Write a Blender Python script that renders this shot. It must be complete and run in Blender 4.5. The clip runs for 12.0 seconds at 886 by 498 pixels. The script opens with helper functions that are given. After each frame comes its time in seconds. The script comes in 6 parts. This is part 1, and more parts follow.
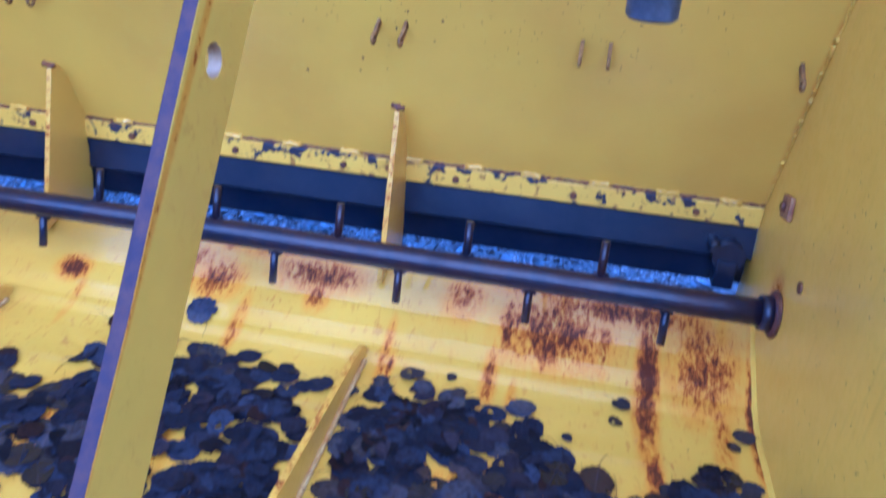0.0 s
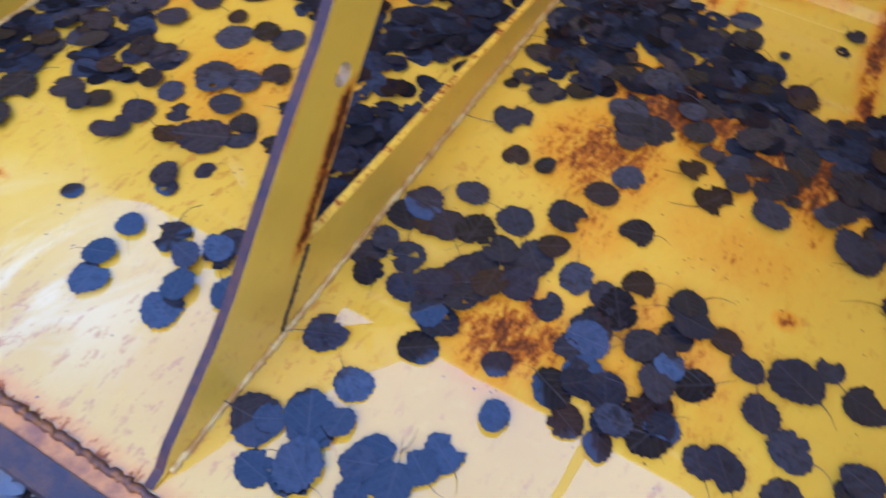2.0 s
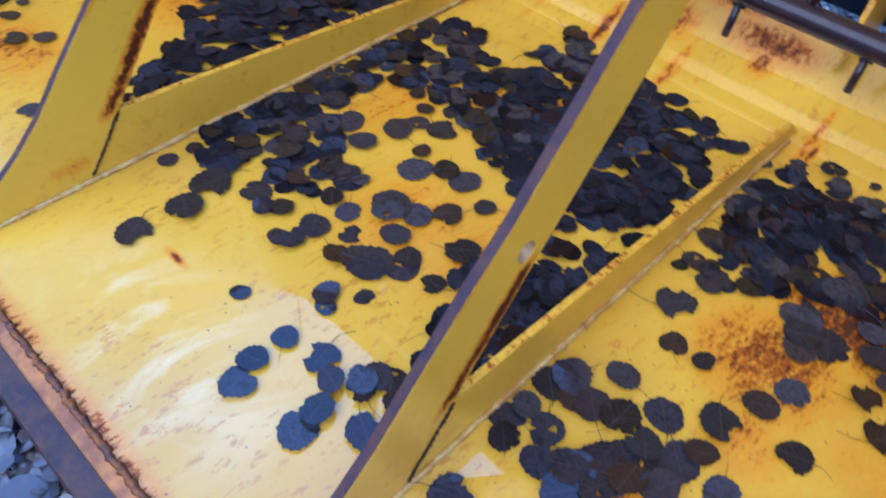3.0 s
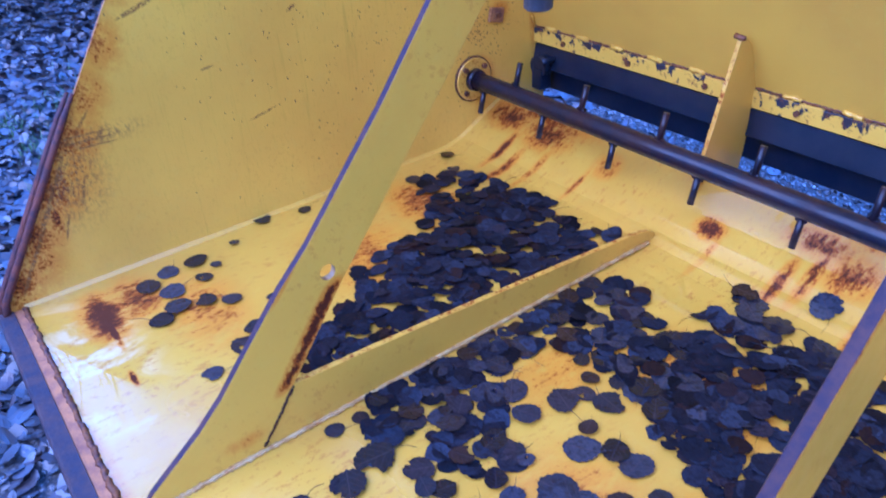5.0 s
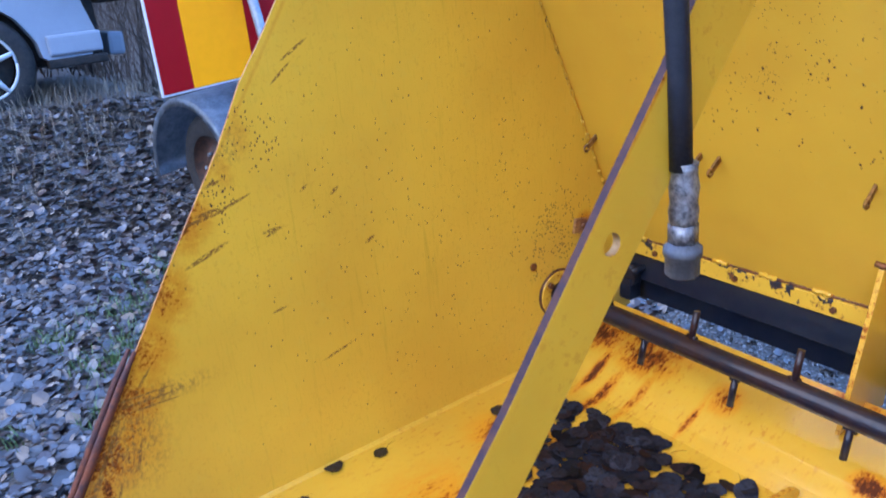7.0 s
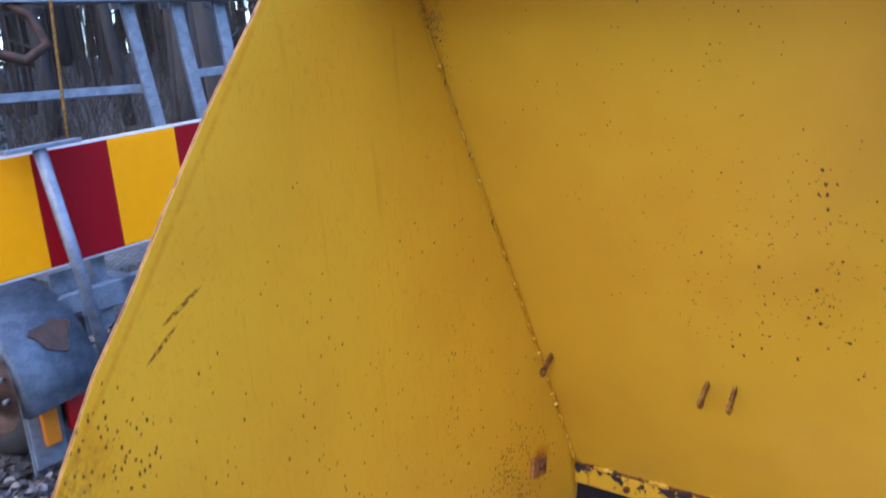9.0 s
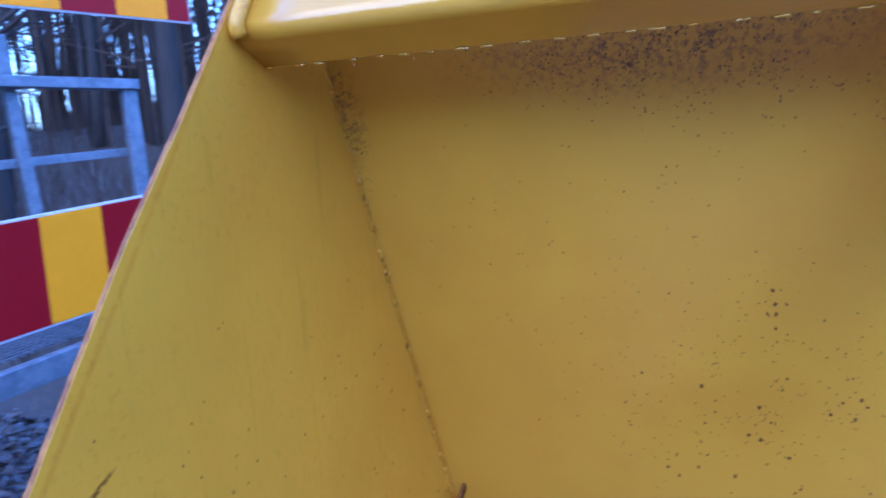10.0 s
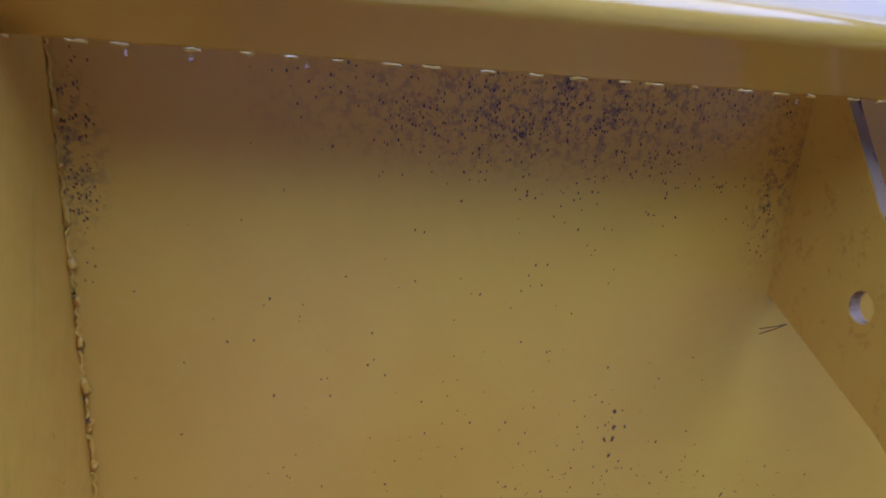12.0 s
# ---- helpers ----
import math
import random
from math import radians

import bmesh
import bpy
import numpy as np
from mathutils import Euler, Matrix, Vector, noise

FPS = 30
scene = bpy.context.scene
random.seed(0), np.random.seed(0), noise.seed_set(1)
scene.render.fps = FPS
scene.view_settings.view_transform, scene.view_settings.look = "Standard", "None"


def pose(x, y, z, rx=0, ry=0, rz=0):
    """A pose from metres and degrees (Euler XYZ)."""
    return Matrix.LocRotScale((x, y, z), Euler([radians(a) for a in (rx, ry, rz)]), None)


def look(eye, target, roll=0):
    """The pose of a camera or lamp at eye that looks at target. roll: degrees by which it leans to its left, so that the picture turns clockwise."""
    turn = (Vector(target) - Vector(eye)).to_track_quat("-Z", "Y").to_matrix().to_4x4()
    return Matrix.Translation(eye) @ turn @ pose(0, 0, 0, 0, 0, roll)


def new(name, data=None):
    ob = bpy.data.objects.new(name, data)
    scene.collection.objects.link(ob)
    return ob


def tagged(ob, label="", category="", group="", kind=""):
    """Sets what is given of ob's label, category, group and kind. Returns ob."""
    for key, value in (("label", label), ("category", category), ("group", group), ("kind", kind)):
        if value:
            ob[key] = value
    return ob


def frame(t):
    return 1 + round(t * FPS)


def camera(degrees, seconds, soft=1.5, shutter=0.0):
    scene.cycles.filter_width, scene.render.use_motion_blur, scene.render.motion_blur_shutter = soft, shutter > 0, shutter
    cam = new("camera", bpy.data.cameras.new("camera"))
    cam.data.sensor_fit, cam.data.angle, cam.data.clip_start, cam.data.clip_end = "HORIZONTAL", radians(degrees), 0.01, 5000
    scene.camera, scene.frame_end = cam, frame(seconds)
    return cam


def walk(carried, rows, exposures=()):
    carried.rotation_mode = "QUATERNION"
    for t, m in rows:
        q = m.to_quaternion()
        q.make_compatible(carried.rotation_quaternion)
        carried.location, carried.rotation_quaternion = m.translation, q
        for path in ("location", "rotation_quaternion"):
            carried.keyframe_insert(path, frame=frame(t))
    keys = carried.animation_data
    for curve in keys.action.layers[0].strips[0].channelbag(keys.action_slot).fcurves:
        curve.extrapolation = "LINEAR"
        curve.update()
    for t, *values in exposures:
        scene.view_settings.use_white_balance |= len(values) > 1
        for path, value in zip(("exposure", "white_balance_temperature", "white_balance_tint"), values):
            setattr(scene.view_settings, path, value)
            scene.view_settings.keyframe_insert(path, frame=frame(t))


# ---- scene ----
cam = camera(60.2, 12.0, 1.7, 0.4)
PATH = [
    (0, (0.77, -0.143, 1.01), (0.486, 1.613, 0.095), 4.2),
    (0.5, (0.851, -0.213, 0.989), (0.504, 1.365, -0.189), 2.2),
    (1, (0.887, -0.261, 0.956), (0.578, 1.105, -0.472), 2.7),
    (1.5, (0.893, -0.3, 0.928), (0.531, 0.862, -0.659), 4.2),
    (2, (0.838, -0.304, 0.95), (0.289, 0.76, -0.652), 3.8),
    (2.5, (0.783, -0.301, 0.971), (0.037, 0.76, -0.551), 4.4),
    (3, (0.749, -0.285, 0.995), (-0.167, 0.756, -0.446), 4.5),
    (3.2, (0.741, -0.276, 1.006), (-0.24, 0.753, -0.401), 4.2),
    (4.8, (0.635, -0.242, 1.087), (-0.717, 0.742, -0.01), -2.8),
    (5, (0.636, -0.242, 1.098), (-0.756, 0.732, 0.043), -3.4),
    (5.5, (0.627, -0.237, 1.123), (-0.847, 0.719, 0.166), -5.1),
    (6, (0.543, -0.219, 1.135), (-0.99, 0.732, 0.272), -6.1),
    (6.5, (0.426, -0.185, 1.171), (-1.14, 0.785, 0.391), -6.1),
    (6.7, (0.38, -0.178, 1.194), (-1.193, 0.803, 0.445), -6.0),
    (8.3, (-0.088, -0.114, 1.262), (-1.475, 1.22, 0.713), -3.6),
    (8.5, (-0.175, -0.077, 1.275), (-1.521, 1.309, 0.756), -4.1),
    (9, (-0.31, -0.024, 1.319), (-1.569, 1.471, 0.895), -5.1),
    (9.5, (-0.423, -0.01, 1.339), (-1.553, 1.613, 1.042), -5.0),
    (10, (-0.569, -0.02, 1.373), (-1.382, 1.792, 1.137), -4.2),
    (10.5, (-0.664, -0.016, 1.366), (-1.081, 1.931, 1.181), -1.9),
    (11, (-0.8, 0.062, 1.363), (-0.895, 2.059, 1.307), -0.7),
    (11.5, (-0.918, 0.156, 1.366), (-0.76, 2.149, 1.357), -1.1),
    (12, (-1.01, 0.255, 1.349), (-0.56, 2.203, 1.37), -0.7),
]
EXPOSURES = [(0.0, 3.5, 3950, 28), (0.8, 3.25, 4000, 24), (1.1, 3.3, 4250, 21), (1.6, 3.25, 5150, 22), (3.2, 3.15, 5350, 18), (5.0, 3.35, 4200, 38), (5.6, 3.35, 4250, 38), (6.0, 3.4, 4600, 30), (6.5, 3.42, 5100, 17), (8.5, 3.27, 8100, 17), (9.5, 3.0, 5050, 27), (10.0, 2.95, 4750, 31), (10.5, 2.85, 4300, 38), (11.0, 2.78, 4250, 36), (11.5, 2.65, 5050, 40), (12.0, 2.6, 4600, 37)]
walk(cam, [(t, look(eye, target, roll)) for t, eye, target, roll in PATH], EXPOSURES)

# ---------------------------------------------------------------- light
world = bpy.data.worlds.new("evening_sky")
scene.world = world
world.use_nodes = True
wn = world.node_tree.nodes
sky = wn.new("ShaderNodeTexSky")
sky.sky_type = "NISHITA"
sky.sun_disc = False
sky.sun_elevation = radians(24)
sky.sun_rotation = radians(10)
sky.air_density, sky.dust_density, sky.ozone_density = 1.0, 0.0, 5.5
world.node_tree.links.new(sky.outputs[0], wn["Background"].inputs[0])
wn["Background"].inputs[1].default_value = 0.15

sun_data = bpy.data.lights.new("sun", "SUN")
sun_data.energy, sun_data.angle, sun_data.color = 0.55, radians(80), (1.0, 0.89, 0.68)
sun = new("sun", sun_data)
sun.matrix_world = look((0.3, -6.0, 5.2), (0, 0, 0))


# ---------------------------------------------------------------- node helpers
class Tree:
    """Short hand for building one node material."""

    def __init__(self, name):
        self.mat = bpy.data.materials.new(name)
        self.mat.use_nodes = True
        self.nt = self.mat.node_tree
        self.bsdf = self.nt.nodes["Principled BSDF"]
        self.pos = self.nt.nodes.new("ShaderNodeNewGeometry").outputs["Position"]

    def put(self, socket, value):
        if hasattr(value, "is_output"):
            self.nt.links.new(value, socket)
        else:
            socket.default_value = value

    def math(self, op, a, b=0.0, clamp=False):
        n = self.nt.nodes.new("ShaderNodeMath")
        n.operation, n.use_clamp = op, clamp
        self.put(n.inputs[0], a), self.put(n.inputs[1], b)
        return n.outputs[0]

    def vec(self, op, a, b=(0, 0, 0)):
        n = self.nt.nodes.new("ShaderNodeVectorMath")
        n.operation = op
        self.put(n.inputs[0], a), self.put(n.inputs[1], b)
        return n.outputs["Value"] if op == "LENGTH" else n.outputs["Vector"]

    def ramp(self, v, lo, hi, a=0.0, b=1.0):
        n = self.nt.nodes.new("ShaderNodeMapRange")
        n.interpolation_type = "SMOOTHSTEP"
        self.put(n.inputs[0], v)
        for i, w in enumerate((lo, hi, a, b)):
            n.inputs[i + 1].default_value = w
        return n.outputs[0]

    def noise(self, scale, detail=4.0, rough=0.6, stretch=(1, 1, 1), distort=0.0):
        n = self.nt.nodes.new("ShaderNodeTexNoise")
        self.put(n.inputs["Vector"], self.vec("MULTIPLY", self.pos, stretch))
        n.inputs["Scale"].default_value, n.inputs["Detail"].default_value = scale, detail
        n.inputs["Roughness"].default_value, n.inputs["Distortion"].default_value = rough, distort
        return n.outputs["Fac"]

    def cells(self, scale, stretch=(1, 1, 1)):
        n = self.nt.nodes.new("ShaderNodeTexVoronoi")
        self.put(n.inputs["Vector"], self.vec("MULTIPLY", self.pos, stretch))
        n.inputs["Scale"].default_value = scale
        return n.outputs["Distance"], n.outputs["Color"]

    def split(self, colour):
        n = self.nt.nodes.new("ShaderNodeSeparateColor")
        self.put(n.inputs[0], colour)
        return n.outputs[0]

    def mix(self, fac, a, b):
        n = self.nt.nodes.new("ShaderNodeMix")
        n.data_type = "RGBA"
        self.put(n.inputs[0], fac)
        for s, v in ((6, a), (7, b)):
            self.put(n.inputs[s], v if hasattr(v, "is_output") else (*v, 1.0))
        return n.outputs[2]

    def blot(self, places):
        """Highest of several soft ellipsoids: (x, y, z, rx, ry, rz, strength)."""
        total = None
        for x, y, z, rx, ry, rz, s in places:
            d = self.vec("LENGTH", self.vec("MULTIPLY", self.vec("SUBTRACT", self.pos, (x, y, z)), (1 / rx, 1 / ry, 1 / rz)))
            v = self.ramp(d, 1.0, 0.0, 0.0, s)
            total = v if total is None else self.math("MAXIMUM", total, v)
        return total

    def strokes(self, marks):
        """Scratches in a plane of constant x: (y, z, half length, half width, degrees)."""
        n = self.nt.nodes.new("ShaderNodeSeparateXYZ")
        self.put(n.inputs[0], self.pos)
        total = None
        for y, z, half, wide, turn in marks:
            c, s = math.cos(radians(turn)), math.sin(radians(turn))
            dy, dz = self.math("SUBTRACT", n.outputs[1], y), self.math("SUBTRACT", n.outputs[2], z)
            u = self.math("ADD", self.math("MULTIPLY", dy, c / half), self.math("MULTIPLY", dz, s / half))
            v = self.math("SUBTRACT", self.math("MULTIPLY", dz, c / wide), self.math("MULTIPLY", dy, s / wide))
            d = self.math("ADD", self.math("MULTIPLY", u, u), self.math("MULTIPLY", v, v))
            m = self.ramp(d, 1.0, 0.3)
            total = m if total is None else self.math("MAXIMUM", total, m)
        return total

    def fringe(self, lines):
        """Closeness to lines in planes of constant x: (y0, z0, y1, z1, reach, strength)."""
        n = self.nt.nodes.new("ShaderNodeSeparateXYZ")
        self.put(n.inputs[0], self.pos)
        total = None
        for y0, z0, y1, z1, reach, strength in lines:
            ln = math.hypot(y1 - y0, z1 - z0)
            ny, nz = -(z1 - z0) / ln, (y1 - y0) / ln
            d = self.math("ADD", self.math("MULTIPLY", n.outputs[1], ny), self.math("MULTIPLY", n.outputs[2], nz))
            d = self.math("ABSOLUTE", self.math("SUBTRACT", d, ny * y0 + nz * z0))
            m = self.math("MULTIPLY", self.ramp(d, reach, 0.0, 0.0, strength), self.math("MULTIPLY", self.ramp(n.outputs[2], max(z0, z1) + 0.04, max(z0, z1)), self.ramp(n.outputs[2], min(z0, z1) - 0.05, min(z0, z1))))
            total = m if total is None else self.math("MAXIMUM", total, m)
        return total

    def bump(self, height, strength, distance):
        n = self.nt.nodes.new("ShaderNodeBump")
        n.inputs["Strength"].default_value, n.inputs["Distance"].default_value = strength, distance
        self.put(n.inputs["Height"], height)
        self.put(self.bsdf.inputs["Normal"], n.outputs[0])
        return n.outputs[0]

    def set(self, **values):
        for key, value in values.items():
            name = key.replace("_", " ")
            if not hasattr(value, "is_output") and isinstance(value, tuple):
                value = (*value, 1.0)
            self.put(self.bsdf.inputs[name], value)
        return self.mat


YELLOW, YELLOW_OLD = (0.67, 0.388, 0.028), (0.60, 0.328, 0.024)
RUST, RUST_DARK = (0.30, 0.075, 0.005), (0.070, 0.017, 0.005)


def paint(name, rust=(), film=0.015, film_ior=1.78, freckles=0.0, specks=(), speck_scale=70.0, base_rust=0.0, wet=0.0, streak=0.0, grime_shade=(), chalk=(), run=(1, 1, 1), marks=(), edges=(), brushed=0.0, tone=1.0, dry=(), gloss=0.25, dabs=(), grime_shade_tone=(0.10, 0.045, 0.025)):
    """Yellow machine enamel with its own rust blooms, black specks, run marks and chalky worn places."""
    t = Tree(name)
    broad, fine = t.noise(2.2, 3), t.noise(38, 6, 0.7)
    col = t.mix(t.ramp(broad, 0.35, 0.7), tuple(tone * c for c in YELLOW), tuple(tone * c for c in YELLOW_OLD))
    col = t.mix(t.ramp(fine, 0.5, 0.85, 0, 0.25), col, (0.64, 0.47, 0.08))
    if streak:
        runs = t.noise(9, 5, 0.65, (6, 6, 0.35), 0.4)
        col = t.mix(t.ramp(runs, 0.58, 0.75, 0, streak), col, (0.52, 0.31, 0.016))
    if chalk:
        worn = t.math("MULTIPLY", t.blot(chalk), t.ramp(t.noise(7, 4, 0.6, (1.0, 0.5, 1), 1.2), 0.45, 0.6))
        col = t.mix(worn, col, (0.72, 0.60, 0.34))
    grain = t.noise(120, 6, 0.8, run)
    mid = t.noise(30, 6, 0.75, run)
    level = t.math("ADD", t.math("MULTIPLY", grain, 0.60), t.math("MULTIPLY", mid, 0.55))
    haze = None
    if rust:
        haze = t.blot(rust)
        level = t.math("ADD", level, t.math("MULTIPLY", haze, 0.42))
    if edges:
        near = t.fringe(edges)
        level = t.math("ADD", level, t.math("MULTIPLY", near, 0.30))
        haze = near if haze is None else t.math("MAXIMUM", haze, near)
    level = t.math("ADD", level, base_rust)
    rusty = t.ramp(level, 0.775, 0.86)
    deep = t.ramp(level, 0.855, 0.96)
    col = t.mix(t.ramp(level, 0.60, 0.78, 0, 0.5), col, (0.54, 0.26, 0.015))
    if freckles:
        spots = t.math("MULTIPLY", t.ramp(t.noise(75, 4, 0.75, run), 0.555, 0.63), t.ramp(t.noise(3.5, 4, 0.65), 0.38, 0.60))
        col = t.mix(t.math("MULTIPLY", spots, freckles), col, (0.40, 0.15, 0.012))
        wash = t.math("MULTIPLY", t.ramp(t.noise(5, 5, 0.6, (1, 0.6, 1), 1.5), 0.50, 0.70), freckles * 0.55)
        col = t.mix(wash, col, (0.56, 0.30, 0.015))
    if haze is not None:
        col = t.mix(t.math("MULTIPLY", t.ramp(haze, 0.06, 0.60, 0, 0.95), t.ramp(mid, 0.27, 0.52)), col, (0.56, 0.215, 0.006))
    col = t.mix(rusty, col, t.mix(deep, RUST, RUST_DARK))
    for places, scale, fleck in ((specks, speck_scale, (0.035, 0.020, 0.022)), (dabs, 120.0, (0.060, 0.026, 0.014))):
        if places:
            d, c = t.cells(scale, (1, 1, 0.55))
            here = t.math("MULTIPLY", t.blot(places), t.ramp(t.noise(16, 3, 0.6), 0.40, 0.62, 0.15, 1.3))
            hit = t.math("LESS_THAN", t.split(c), here)
            d = t.math("ADD", d, t.math("MULTIPLY", t.math("SUBTRACT", t.noise(260, 3, 0.7), 0.5), 0.75))
            mark = t.math("MULTIPLY", t.ramp(t.math("SUBTRACT", d, t.math("MULTIPLY", t.noise(90, 1), 0.55)), 0.08, -0.05), hit)
            col = t.mix(mark, col, t.mix(t.ramp(t.noise(45, 2), 0.4, 0.6), fleck, (0.12, 0.05, 0.018)))
    if grime_shade:
        grime_shade_mask = t.math("MULTIPLY", t.blot(grime_shade), t.ramp(t.noise(130, 5, 0.75, (0.8, 1, 0.6)), 0.46, 0.62))
        col = t.mix(grime_shade_mask, col, grime_shade_tone)
    if marks:
        cut = t.math("MULTIPLY", t.strokes(marks), t.ramp(t.noise(140, 4, 0.7), 0.38, 0.55))
        col = t.mix(cut, col, (0.20, 0.085, 0.016))
    if brushed:
        lines = t.noise(26, 5, 0.7, (1, 7, 1.1), 0.6)
        col = t.mix(t.ramp(lines, 0.52, 0.72, 0, brushed), col, (0.48, 0.28, 0.015))
    rough = t.math("ADD", t.ramp(fine, 0.3, 0.8, 0.30, 0.46), t.math("MULTIPLY", rusty, 0.4), True)
    t.bump(t.math("ADD", t.math("MULTIPLY", rusty, 0.8), t.math("MULTIPLY", grain, 0.25)), 0.25, 0.002)
    t.set(Base_Color=col, Roughness=rough, Specular_IOR_Level=t.ramp(rusty, 0.0, 1.0, 0.2 if wet else 0.42, 0.12))
    if wet:
        weight = t.ramp(rusty, 0.0, 1.0, wet, wet * 0.25)
        if dry:
            gone = t.math("MULTIPLY", t.blot(dry), t.ramp(t.noise(9, 4, 0.6), 0.25, 0.55, 0.75, 1.0), True)
            weight = t.math("MULTIPLY", weight, t.ramp(gone, 0.0, 1.0, 1.0, 0.35))
            t.put(t.bsdf.inputs["Coat Roughness"], t.ramp(gone, 0.05, 0.6, film, 0.35))
        else:
            t.bsdf.inputs["Coat Roughness"].default_value = film
        t.put(t.bsdf.inputs["Coat Weight"], weight)
        t.bsdf.inputs["Coat IOR"].default_value = film_ior
    else:
        t.put(t.bsdf.inputs["Coat Weight"], t.ramp(rusty, 0.0, 1.0, gloss, 0.0))
        t.bsdf.inputs["Coat Roughness"].default_value = 0.25
    return t.mat


def worn_steel(name, a, b, metal=0.2, rough=0.5, scale=30.0, wet=0.0, gloss=0.3):
    t = Tree(name)
    t.bsdf.inputs["Specular IOR Level"].default_value = gloss
    n, f = t.noise(scale, 6, 0.7), t.noise(scale * 6, 4)
    t.bump(t.math("ADD", n, t.math("MULTIPLY", f, 0.4)), 0.3, 0.003)
    t.bsdf.inputs["Coat Weight"].default_value = wet
    t.bsdf.inputs["Coat Roughness"].default_value = 0.12
    return t.set(Base_Color=t.mix(t.ramp(n, 0.35, 0.65), a, b), Metallic=metal, Roughness=t.ramp(f, 0.3, 0.7, rough - 0.1, rough + 0.15))


